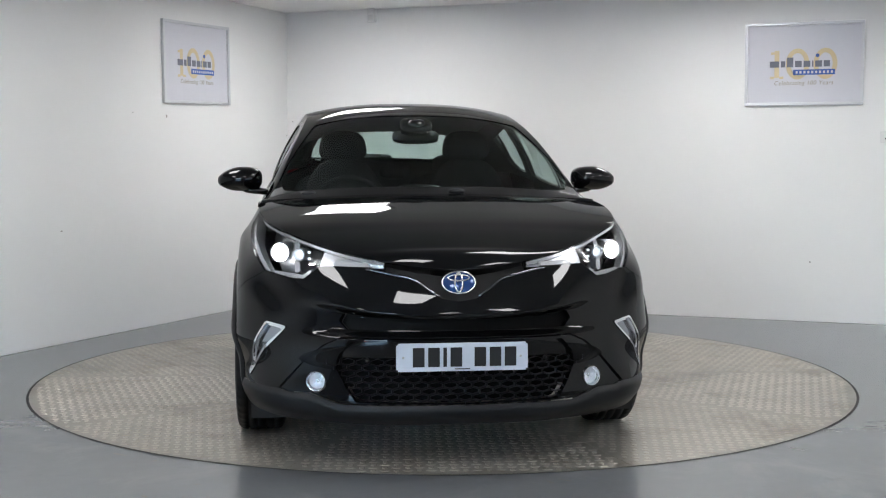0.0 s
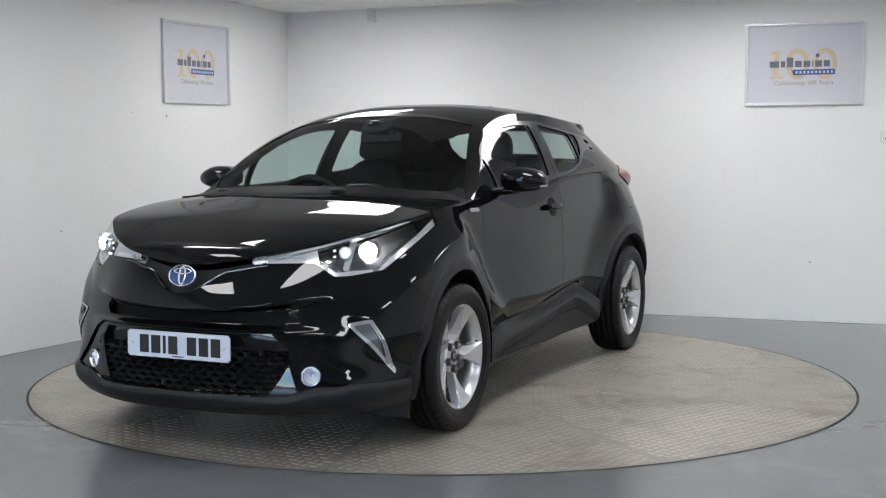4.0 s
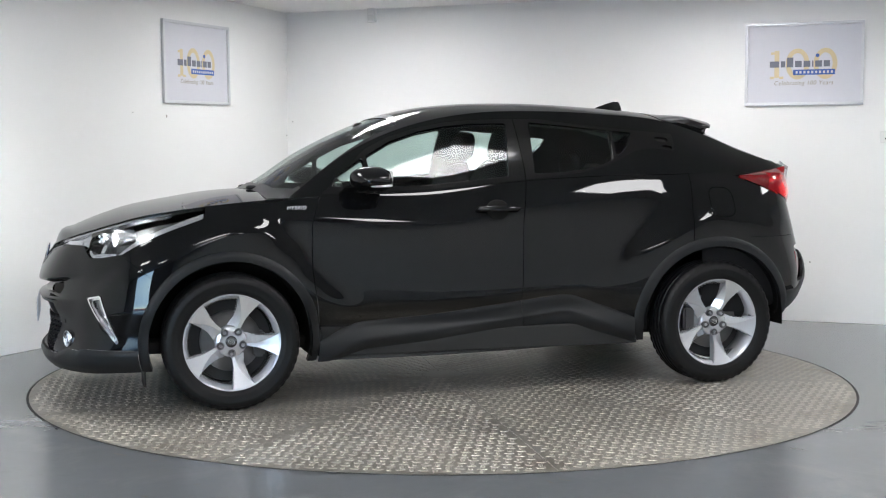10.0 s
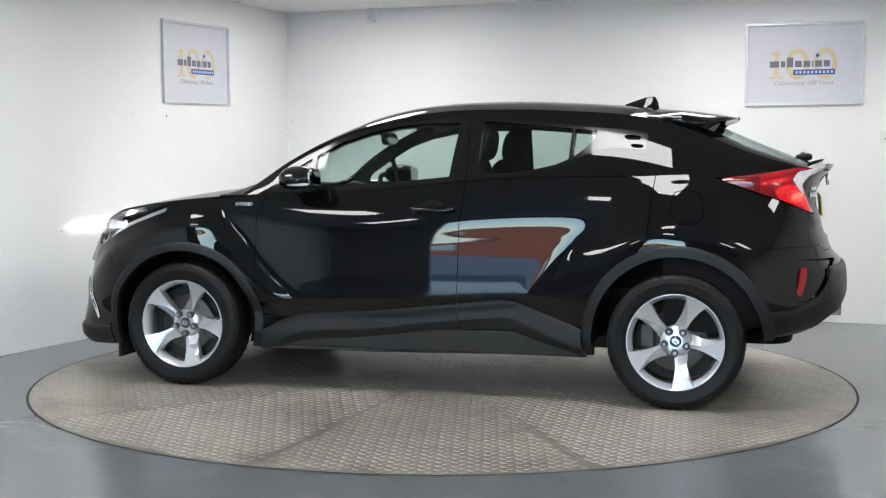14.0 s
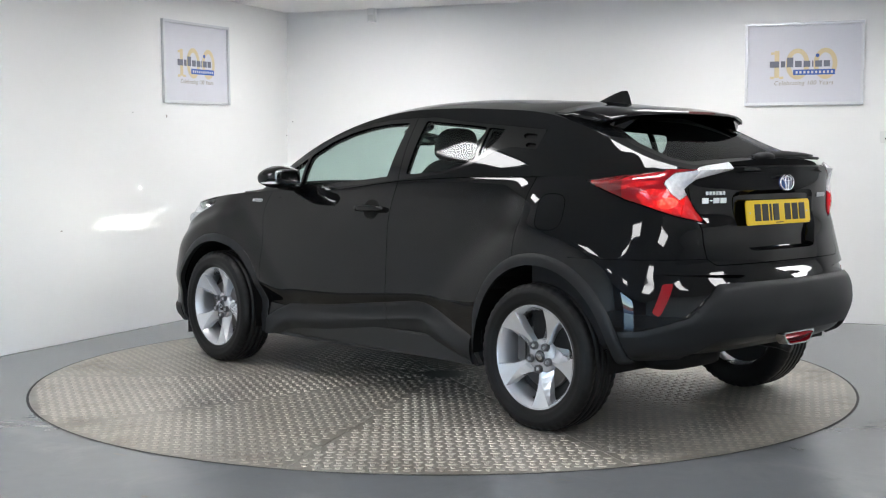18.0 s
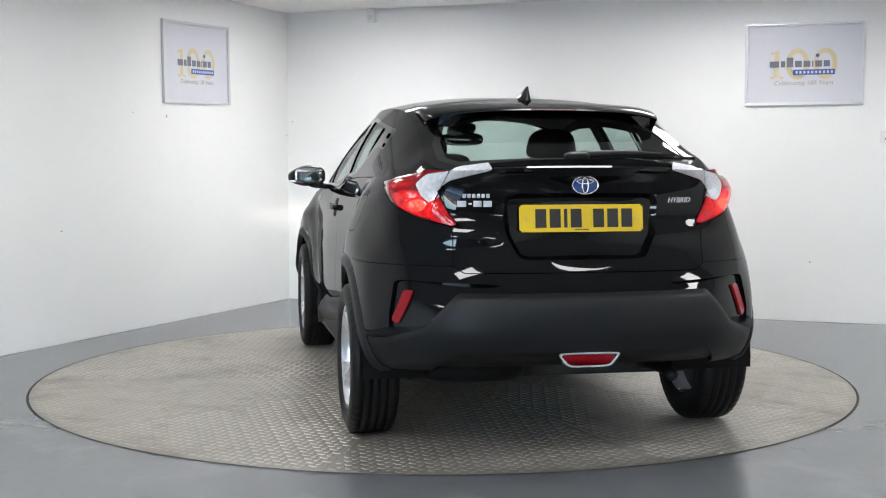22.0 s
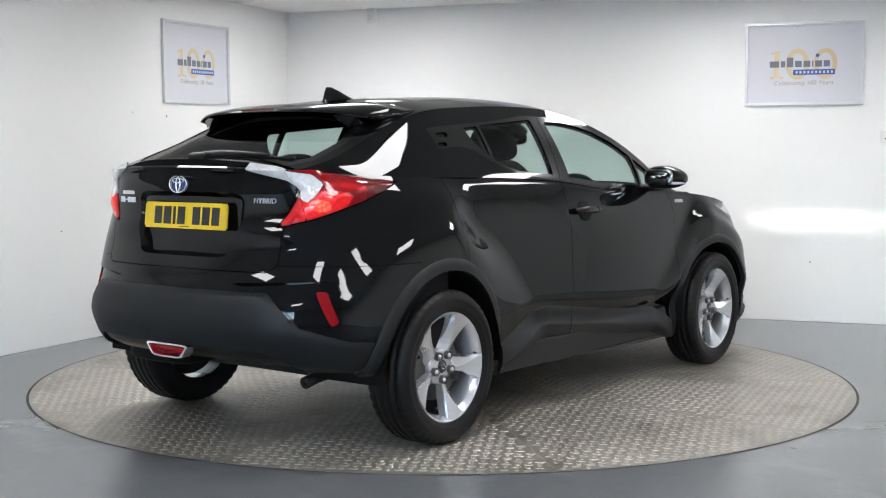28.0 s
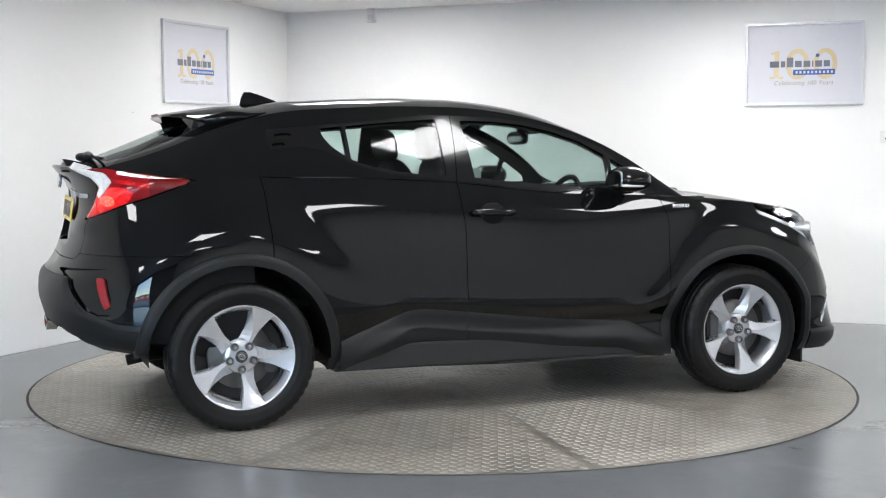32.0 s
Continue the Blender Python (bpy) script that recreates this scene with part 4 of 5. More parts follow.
def build_upper():
    side = side_skin()
    for poly, name in ((GLASS_FRONT, "front_door_glass"), (GLASS_VENT, "vent_glass"), (GLASS_REAR, "rear_door_glass"), (GLASS_QUARTER, "quarter_glass")):
        pane, side = side.cut(on_side(poly), 0)
        for ob in both(name, pane.moved(-.006), GLASS, "green tinted side glass", 0):
            ob.visible_shadow = False
    # gloss black door pillars and frames
    frame_poly = [(.86, 1.05), (.60, 1.285), (.47, 1.345), (.318, 1.392), (.167, 1.422), (.016, 1.437), (-.166, 1.443), (-.362, 1.445), (-.589, 1.418), (-.785, 1.4), (-1.16, 1.368),
                  (-1.15, 1.27), (-1.0, 1.285), (-.9, 1.27), (-.83, 1.235), (-.72, 1.19), (-.58, 1.155), (-.4, 1.135), (-.25, 1.12), (.3, 1.07)]
    frame_s, side = side.cut(on_side(frame_poly), .0004)
    slot_a = on_side(rounded([(-1.035, 1.352), (-1.118, 1.346), (-1.122, 1.322), (-1.040, 1.326)], k=.3))
    slot_b = on_side(rounded([(-1.068, 1.306), (-1.138, 1.300), (-1.136, 1.282), (-1.074, 1.286)], k=.3))
    pocket, frame_s = frame_s.cut(lambda s: np.maximum(slot_a(s), slot_b(s)), 0)
    ff, fr = frame_s.cut(lambda s: s.V[:, 0] - np.interp(s.V[:, 2], [1.1, 1.45], [-.245, -.222]), .0015)
    both("front_door_frame", ff, GLOSSB, "gloss black window frame", .014)
    both("rear_door_frame", fr, GLOSSB, "gloss black window frame", .014)
    both("rear_door_pull", pocket.moved(-.02), DARK, "recess of the hidden rear door handle", 0)
    both("body_pillar", side, PAINT, "", .014)
    top = top_skin()
    ws, top = top.cut(lambda s: inside([(1.075, 0), (1.06, .55), (.99, .69), (.9, .715), (.6, .595), (.40, .53), (.355, .30), (.34, 0), (.34, -.5), (1.075, -.5)], s.V[:, 0], np.abs(s.V[:, 1])), 0)
    frit = ws.keep(.405 - ws.V[:, 0])
    frit.moved(-.0005).put("windscreen_band", GLOSSB, car, "black edge band of the windscreen", 0)
    g = ws.moved(-.004).put("windscreen", GLASS, car, "green tinted windscreen", 0)
    g.visible_shadow = False
    rw, top = top.cut(lambda s: inside([(-1.40, -.5), (-1.40, .49), (-1.6, .548), (-1.8, .56), (-1.90, .50), (-1.925, .3), (-1.93, 0), (-1.93, -.5)], s.V[:, 0], np.abs(s.V[:, 1])), 0)
    frit = rw.keep(.036 - inside([(-1.40, -.5), (-1.40, .49), (-1.6, .548), (-1.8, .56), (-1.90, .50), (-1.925, .3), (-1.93, 0), (-1.93, -.5)], rw.V[:, 0], np.abs(rw.V[:, 1])))
    frit.moved(-.0005).put("rear_window_band", GLOSSB, car, "black edge band of the rear window", 0)
    g = rw.moved(-.004).put("rear_window", GLASS, car, "green tinted rear window", 0)
    g.visible_shadow = False
    cowl, top = top.cut(lambda s: s.V[:, 0] - .955, 0)
    roof, rest = top.cut(lambda s: s.V[:, 0] + 1.30, .001)
    roof.put("roof", PAINT, car, "", .014)
    rest.put("tailgate_frame", PAINT, car, "", .014)
    cowl.put("windscreen_cowl", SATIN, car, "black plastic cowl", .01)
    hood = hood_skin()
    hood = hood.keep(np.minimum(hood.A[:, 0] - .02, 6.05 - hood.A[:, 0]))
    hood.put("bonnet", PAINT, car, "", .02)


build_upper()


# ------------------------------------------------------------------ wheels
def spoke_mesh():
    """One swept blade of the wheel, pointing up, with a bright face and a bevelled shoulder."""
    rows = []
    for r, low_a, ridge, high_a, y in ((.060, -44, 2, 16, .049), (.078, -36, 2, 13, .0525), (.096, -25, 2, 11.5, .0565), (.118, -16.5, 0, 10, .062), (.145, -13.8, -4, 10.2, .069),
                                       (.175, -12.6, -8, 11.4, .0775), (.204, -13.2, -11.4, 12.6, .0865), (.222, -16, -13.5, 14, .0925)):
        pts = []
        dip = .014 + .020 * min(1, max(0, (ridge - low_a) / 26))
        for a, dy in ((low_a - 1.5, -.046), (low_a, -dip), (ridge, 0), ((ridge + high_a) / 2, -.0012), (high_a, -.0015), (high_a + 1.2, -.010), (high_a + 2.0, -.046)):
            t = radians(a)
            pts.append((-r * math.sin(t), y + dy, r * math.cos(t)))
        rows.append(pts)
    v = [p for q in rows for p in q]
    f = []
    n = len(rows[0])
    for i in range(len(rows) - 1):
        for j in range(n - 1):
            f.append((i * n + j, (i + 1) * n + j, (i + 1) * n + j + 1, i * n + j + 1))
    return v, f


def mesh_of(name, v, f, material, smooth=False):
    me = bpy.data.meshes.new(name)
    me.from_pydata([tuple(map(float, p)) for p in v], [], [tuple(q) for q in f])
    me.materials.append(material)
    if smooth:
        for p in me.polygons:
            p.use_smooth = True
    return me


def child(name, me, parent, m=None, label=""):
    ob = new(name, me)
    ob.parent = parent
    if m is not None:
        ob.matrix_local = m
    if label:
        tagged(ob, label)
    return ob


def build_wheels():
    prof = [(.218, -.09), (.232, -.100), (.262, -.106), (.295, -.1065), (.315, -.101), (.328, -.092), (.3345, -.078)]
    grooves = []
    for y in (-.055, -.018, .018, .055):
        grooves += [(.336, y - .005), (.329, y - .0045), (.329, y + .0045), (.336, y + .005)]
    face = [(.3345, .078), (.328, .092), (.321, .0965), (.3175, .1000), (.315, .101), (.300, .1062), (.288, .1075), (.286, .1065), (.266, .107), (.253, .104), (.246, .0975), (.2425, .098), (.240, .094), (.232, .088)]
    v, f = revolve(prof + grooves + face, 144)
    # the shoulders are cut into blocks
    n = len(prof + grooves + face)
    for i, (x, y, z) in enumerate(v):
        r = math.hypot(x, z)
        if .3145 < r < .3352 and abs(y) > .07 and (i // n) % 3 == 0:
            k = 1 - (.0055 if r > .32 else .003) / r
            v[i] = (x * k, y, z * k)
    tyre = mesh_of("tyre", v, f, RUBBER, True)
    v, f = revolve([(.205, -.09), (.205, .02), (.200, .050), (.209, .070), (.219, .086), (.224, .0925), (.2285, .0925), (.231, .089), (.229, .083)], 96)
    barrel = mesh_of("rim_barrel", v, f, ALLOY, True)
    sv, sf = spoke_mesh()
    spoke = mesh_of("spoke", sv, sf, ALLOY)
    v, f = revolve([(.0, .050), (.030, .050), (.045, .050), (.070, .047), (.078, .040), (.081, .02)], 40)
    hub = mesh_of("hub", v, f, ALLOY, True)
    v, f = revolve([(.0, .057), (.020, .057), (.026, .055), (.0285, .050), (.0285, .045)], 32)
    cap = mesh_of("hub_cap", v, f, mat("hub_cap_dark", (.10, .10, .105), .25, .8), True)
    bm = bmesh.new()
    for rx, rz, ox, oz in ((.017, .012, 0, 0), (.006, .0115, 0, 0), (.013, .005, 0, .0045)):
        for k in range(24):
            a, b = 2 * math.pi * k / 24, 2 * math.pi * (k + 1) / 24
            q = [bm.verts.new((ox + rx * g * math.cos(t), .0585, oz + rz * g * math.sin(t))) for t, g in ((a, 1), (b, 1), (b, .8), (a, .8))]
            bm.faces.new(q)
    logo = bpy.data.meshes.new("cap_emblem")
    bm.to_mesh(logo)
    bm.free()
    logo.materials.append(CHROME)
    v, f = revolve([(.0, .058), (.006, .058), (.0095, .053), (.0115, .045), (.0125, .035)], 6)
    nut = mesh_of("wheel_nut", v, f, mat("wheel_nut_chrome", (.36, .36, .38), .30, 1.0))
    # raised disc, coloured dark for the shade inside each nut's recess
    v, f = revolve([(.0, .0600), (.0155, .0600), (.0185, .0640), (.0195, .0600), (.0195, .04)], 24)
    pocket = mesh_of("nut_shade_disc", v, f, mat("nut_shade_grey", (.09, .09, .095), .4, .6), True)
    v, f = revolve([(.07, .030), (.075, .02), (.148, .018), (.150, .012), (.150, -.005)], 56)
    disc = mesh_of("brake_disc", v, f, IRON, True)
    v, f = revolve([(.0, -.02), (.203, -.02)], 40)
    shield = mesh_of("brake_shield", v, f, DARK)
    bm = bmesh.new()
    box(bm, (.135, .0, .02), (.07, .06, .13))
    bmesh.ops.bevel(bm, geom=bm.edges[:], offset=.012, segments=2, affect="EDGES")
    cal = bpy.data.meshes.new("brake_caliper")
    bm.to_mesh(cal)
    bm.free()
    cal.materials.append(mat("brake_caliper_grey", (.07, .07, .072), .5, .3))
    v, f = revolve([(.0, .104), (.004, .104), (.005, .09)], 10)
    valve = mesh_of("valve", v, f, DARK)
    turn = {"FL": 22, "RL": 26, "FR": 24, "RR": 24}
    for k, (x, y, z) in HUBS.items():
        w = child("wheel", tyre, car, Matrix.Translation((x, y, z)) @ pose(0, 0, 0, 0, 0, 0 if y > 0 else 180), "black tyre on a silver five-spoke alloy wheel")
        spin = Matrix.Rotation(-radians(turn[k]), 4, "Y")
        wide = Matrix.Diagonal((1.045, 1, 1.045, 1))
        child("rim_barrel", barrel, w, wide)
        child("hub", hub, w)
        child("hub_cap", cap, w)
        child("cap_emblem", logo, w, spin)
        child("brake_disc", disc, w)
        child("brake_shield", shield, w)
        child("brake_caliper", cal, w, Matrix.Rotation(math.pi if (x > 0) == (y > 0) else 0, 4, "Y"))
        for i in range(5):
            child("spoke", spoke, w, Matrix.Rotation(-radians(turn[k] + 72 * i), 4, "Y") @ wide)
            a = radians(turn[k] + 72 * i + 13)
            child("wheel_nut", nut, w, Matrix.Translation((-.057 * math.sin(a), .012, .057 * math.cos(a))))
            child("nut_shade_disc", pocket, w, Matrix.Translation((-.057 * math.sin(a), .003, .057 * math.cos(a))))
        a = radians(turn[k] + 56)
        child("valve", valve, w, Matrix.Translation((-.208 * math.sin(a), -.02, .208 * math.cos(a))))
    # liners of the wheel wells
    for k, (x, y, z) in HUBS.items():
        r = .402 if x > 0 else .415
        v, f = [], []
        n = 28
        s = 1 if y > 0 else -1
        for i in range(n + 1):
            e0 = .22 if x > 0 else .07
            a = -e0 + (math.pi + 2 * e0) * i / n
            for yy in (.868, .5):
                v.append((x + r * math.cos(a), yy * s, z + r * math.sin(a)))
        f = [(2 * i, 2 * i + 1, 2 * i + 3, 2 * i + 2) for i in range(n)]
        m = len(v)
        v += [v[2 * i + 1] for i in range(n + 1)]
        f.append(tuple(range(m, m + n + 1)))
        raw("wheel_well_liner", v, f, BLACK, car, smooth=False)


build_wheels()


# ------------------------------------------------------------------ fittings of the body
def seat_on(end, a, z, lift=0.0):
    """Where the body's skin lies at this width (nose, tail) or length (side), and a frame standing on it: x to the reader's right, -y outwards."""
    V, N = full_skin.V, full_skin.N
    if end == "s":
        d = (V[:, 0] - a) ** 2
    else:
        d = (V[:, 1] - abs(a)) ** 2 + ((V[:, 0] > 0) != (end == "f")) * 9
    i = np.argsort(d + (V[:, 2] - z) ** 2)[:4]
    p, n = Vector(V[i].mean(0)), Vector(N[i].mean(0)).normalized()
    p[0 if end == "s" else 1] = a if end == "s" else abs(a)
    if end != "s" and a < 0:
        p.y, n.y = -p.y, -n.y
    right = Vector((0, 0, 1)).cross(n).normalized()
    up = n.cross(right)
    m = Matrix((right, -n, up)).transposed().to_4x4()
    return Matrix.Translation(p + n * lift) @ m


def flipped(m):
    """The same place on the car's other side."""
    r = Matrix.Diagonal((1, -1, 1, 1)) @ m @ Matrix.Diagonal((-1, 1, 1, 1))
    return r


def superblob(c, r, e=2.6, n=20, m=14, squash=None):
    """A rounded box as a superellipsoid; squash(x, y, z) reshapes it."""
    v, f = [], []
    sp = lambda t, p: math.copysign(abs(t) ** p, t)
    p = 2 / e
    for i in range(m + 1):
        b = -math.pi / 2 + math.pi * i / m
        for j in range(n):
            a = 2 * math.pi * j / n
            q = [sp(math.cos(b), p) * sp(math.cos(a), p), sp(math.cos(b), p) * sp(math.sin(a), p), sp(math.sin(b), p)]
            if squash:
                q = squash(*q)
            v.append((c[0] + r[0] * q[0], c[1] + r[1] * q[1], c[2] + r[2] * q[2]))
    for i in range(m):
        for j in range(n):
            k = (j + 1) % n
            f.append((i * n + j, i * n + k, (i + 1) * n + k, (i + 1) * n + j))
    return v, f


MIRROR = mat("mirror_silver", (.38, .40, .40), .02, 1.0)


def build_mirrors():
    for s in (1, -1):
        def shape(x, y, z):
            taper = 1 - .45 * max(0, y) ** 1.6
            front = .55 + .45 * min(1, 1 - .6 * max(0, y)) if x > 0 else .7
            return (x * front * (1 - .15 * z * z), y, z * taper - .12 * max(0, y))
        v, f = superblob((.615, .915, 1.128), (.118, .112, .062), 3.0, 32, 20, shape)
        shell = raw("door_mirror", [(p[0], p[1] * s, p[2]) for p in v], f if s > 0 else [q[::-1] for q in f], PAINT, car, "gloss black door mirror with a side indicator", True)
        v, f = superblob((.541, .905, 1.128), (.010, .086, .044), 4, 24, 12)
        raw("mirror_glass", [(p[0], p[1] * s, p[2]) for p in v], f if s > 0 else [q[::-1] for q in f], MIRROR, shell, "", True)
        v, f = superblob((.600, .990, 1.097), (.060, .030, .009), 3, 20, 10)
        raw("mirror_indicator", [(p[0], p[1] * s, p[2]) for p in v], f if s > 0 else [q[::-1] for q in f], WHITE_LENS, shell, "clear side indicator lens", True)
        v, f = superblob((.63, .83, 1.068), (.05, .075, .018), 3, 20, 10, lambda x, y, z: (x, y, z + .4 * y))
        raw("mirror_arm", [(p[0], p[1] * s, p[2]) for p in v], f if s > 0 else [q[::-1] for q in f], GLOSSB, shell, "", True)


def build_handles():
    here = seat_on("s", -.072, .966)
    for m, door in ((here, doors["front"][0]), (flipped(here), doors["front"][1])):
        k = 1 if door is doors["front"][0] else -1
        v, f = superblob((0, -.030, 0), (.118, .010, .017), 3.4, 30, 12, lambda x, y, z: (x, y + .9 * x * x, z * (1 - .18 * x * x)))
        h = raw("door_handle", v, f, PAINT, door, "gloss black pull door handle", True)
        h.matrix_local = m
        pieces = [("handle_cup", superblob((0, -.001, 0), (.062, .0035, .052), 2.2, 28, 10), BLACK)]
        pieces += [("handle_post", superblob((x, -.012, 0), (.017, .020, .016), 2.5, 16, 10), PAINT) for x in (.098, -.098)]
        pieces += [("handle_lock", superblob((-.094 * k, -.033, 0), (.012, .004, .012), 2.2, 16, 8), GLOSSB)]
        for name, (v, f), material in pieces:
            raw(name, v, f, material, door, "", True).matrix_local = m


def roof_z(x, y):
    """Height of the roof skin."""
    zr, zm, yr = Z_RAIL(x), Z_MID(x), Y_RAIL(x)
    return zr + (zm - zr) * (1 - min(1, abs(y) / yr) ** 2.6)


def build_spoiler():
    """Blade over the rear window that grows out of the roof and stands on its two sides."""
    half = [k / 18 * .93 for k in range(19)] + [.965, .988, 1.0]
    cols = [-a for a in half[:0:-1]] + half
    xs = ((-1.13, .0, .004), (-1.20, .001, .010), (-1.27, .002, .020), (-1.34, .003, .028), (-1.43, .002, .036), (-1.50, .0, .026), (-1.555, -.003, .014), (-1.578, -.010, .004))
    V, F = [], []
    k, ny = len(xs), len(cols) - 1
    for top in (1, 0):
        for a in cols:
            for x, dz, th in xs:
                t = max(0, (x + 1.26) / -.315)
                y = .548 * a * (1 - .05 * t * t)
                xx = x + .12 * abs(a) ** 3 * t
                roof = roof_z(xx, y)
                free = 1.492 + .040 * (x + 1.26) / .315 - .016 * abs(a) ** 2.2 - .018 * abs(a) ** 8 + dz
                z = roof + .002 + (free - roof - .002) * ease(-1.12, -1.33, x)
                if not top:
                    stand = ease(.80, .93, abs(a)) * ease(-1.52, -1.44, x)
                    z = z - th + stand * (min(z - th, roof - .012) - z + th)
                V.append((xx, y, z))
    o = k * (ny + 1)
    for i in range(ny):
        for j in range(k - 1):
            F.append((i * k + j, (i + 1) * k + j, (i + 1) * k + j + 1, i * k + j + 1))
            F.append((o + i * k + j, o + i * k + j + 1, o + (i + 1) * k + j + 1, o + (i + 1) * k + j))
        F.append((i * k + k - 1, (i + 1) * k + k - 1, o + (i + 1) * k + k - 1, o + i * k + k - 1))
    for i in (0, ny):
        for j in range(k - 1):
            q = (i * k + j, i * k + j + 1, o + i * k + j + 1, o + i * k + j)
            F.append(q if i == 0 else q[::-1])
    sp = raw("roof_spoiler", V, F, PAINT, car, "gloss black roof spoiler", True)
    for sgn in (1, -1):
        v = []
        for lift, pts in ((-.030, ((-1.33, .38), (-1.50, .38), (-1.46, .49), (-1.33, .50))), (None, ((-1.36, .445), (-1.47, .45), (-1.44, .49), (-1.36, .495)))):
            for x, y in pts:
                v.append((x, y * sgn, 1.492 + .127 * (x + 1.26) + lift - .012 if lift else Z_MID(x) - .045))
        f = [(0, 1, 2, 3), (7, 6, 5, 4), (0, 4, 5, 1), (1, 5, 6, 2), (2, 6, 7, 3), (3, 7, 4, 0)]
        raw("spoiler_fin", v, f if sgn > 0 else [q[::-1] for q in f], GLOSSB, sp, "gloss black fin under the spoiler")
    bm = bmesh.new()
    for i in range(15):
        box(bm, (-1.5785 , -.098 + .014 * i, 1.4465), (.004, .009, .010))
    part("high_brake_light", bm, mat("dim_red_lens", (.10, .012, .014), .3), sp, "unlit high brake light strip")


def build_antenna():
    V, F = [], []
    n = 14
    prof = ((-.96, .012, .030), (-1.0, .030, .030), (-1.05, .052, .024), (-1.09, .068, .016), (-1.125, .072, .012), (-1.14, .045, .012), (-1.15, .0, .014))
    for x, h, w in prof:
        z0 = Z_MID(x) - .004
        for j in range(n):
            a = math.pi * j / (n - 1)
            c = math.cos(a)
            V.append((x, math.copysign(abs(c) ** .8, c) * w * (1 - .75 * math.sin(a)), z0 + h * math.sin(a)))
    for i in range(len(prof) - 1):
        for j in range(n - 1):
            F.append((i * n + j, i * n + j + 1, (i + 1) * n + j + 1, (i + 1) * n + j))
    raw("roof_antenna", V, F, PAINT, car, "gloss black shark fin roof antenna", True)


def tube(pts, r, n=10):
    V, F = [], []
    P = [Vector(p) for p in pts]
    for i, p in enumerate(P):
        d = (P[min(i + 1, len(P) - 1)] - P[max(i - 1, 0)]).normalized()
        q = d.to_track_quat("Z", "Y")
        rr = r[i] if isinstance(r, (tuple, list)) else r
        for j in range(n):
            a = 2 * math.pi * j / n
            V.append(p + q @ Vector((rr * math.cos(a), rr * math.sin(a), 0)))
    for i in range(len(P) - 1):
        for j in range(n):
            k = (j + 1) % n
            F.append((i * n + j, i * n + k, (i + 1) * n + k, (i + 1) * n + j))
    F.append(tuple(range(n))[::-1])
    F.append(tuple(range((len(P) - 1) * n, len(P) * n)))
    return V, F


def build_wipers():
    for y0, y1, x0, x1 in ((-.62, .05, 1.035, 1.085), (.08, .62, 1.085, 1.03)):
        pts = [(x0 + (x1 - x0) * t + .018 * math.sin(math.pi * t), y0 + (y1 - y0) * t, 1.072 - .03 * abs(y0 + (y1 - y0) * t) ** 2) for t in np.linspace(0, 1, 9)]
        v, f = tube(pts, .010)
        w = raw("windscreen_wiper", v, f, CLAD, car, "black windscreen wiper", True)
        v, f = superblob((pts[0][0] + .03, pts[0][1] + .05, pts[0][2] + .002), (.03, .04, .014), 2.5, 16, 10)
        raw("wiper_pivot", v, f, CLAD, w, "", True)
    pts = [(-1.915 - .004 * t, -.02 - .40 * t, 1.243 + .008 * math.sin(math.pi * t)) for t in np.linspace(0, 1, 9)]
    v, f = tube(pts, (.020, .019, .017, .016, .014, .012, .010, .009, .006))
    w = raw("rear_wiper", v, f, CLAD, car, "black rear wiper", True)
    v, f = superblob((-1.925, .0, 1.238), (.04, .055, .022), 2.5, 18, 10)
    raw("wiper_pivot", v, f, CLAD, w, "", True)
    pts = [(-1.885, .03 - .56 * t, 1.243 - .012 * t) for t in np.linspace(0, 1, 7)]
    v, f = tube(pts, .007, 8)
    raw("wiper_blade", v, f, RUBBER, w, "", True)


def ellipse_ring(bm, cx, cz, rx, rz, w, depth=.006, n=36, y0=0.0):
    """A flat raised oval band in the x-z plane, facing -y."""
    ring = []
    for k in range(n):
        a = 2 * math.pi * k / n
        c, s = math.cos(a), math.sin(a)
        ring.append([bm.verts.new((cx + (rx - g) * c, y, cz + (rz - g) * s)) for g, y in ((0, y0), (w * .15, y0 - depth), (w * .85, y0 - depth), (w, y0))])
    for k in range(n):
        p, q = ring[k], ring[(k + 1) % n]
        for j in range(3):
            bm.faces.new((p[j], q[j], q[j + 1], p[j + 1]))


EMBLEM_BLUE = mat("emblem_blue", (.015, .06, .22), .12, .3, 1.0)


def emblem(at, yaw, r, tilt):
    """An oval plain emblem on a blue ground; yaw turns its face."""
    base = Matrix.Translation(at) @ pose(0, 0, 0, 0, 0, yaw) @ pose(0, 0, 0, tilt, 0, 0)
    v, f = superblob((0, 0, 0), (r, .006, r * .68), 2.0, 32, 8)
    e = raw("emblem", v, f, EMBLEM_BLUE, car, "oval chrome emblem on a blue ground", True)
    e.matrix_local = base
    for rx, rz, cz, w in ((1.0, .68, 0, .09), (.27, .60, 0, .10), (.66, .22, .27, .10)):
        bm = bmesh.new()
        ellipse_ring(bm, 0, cz * r, rx * r, rz * r, w * r, .005, 36, -.006)
        part("emblem_band", bm, CHROME, e, "", True)
    return e


PLATE_INK = mat("plate_black", (.012, .012, .013), .35)


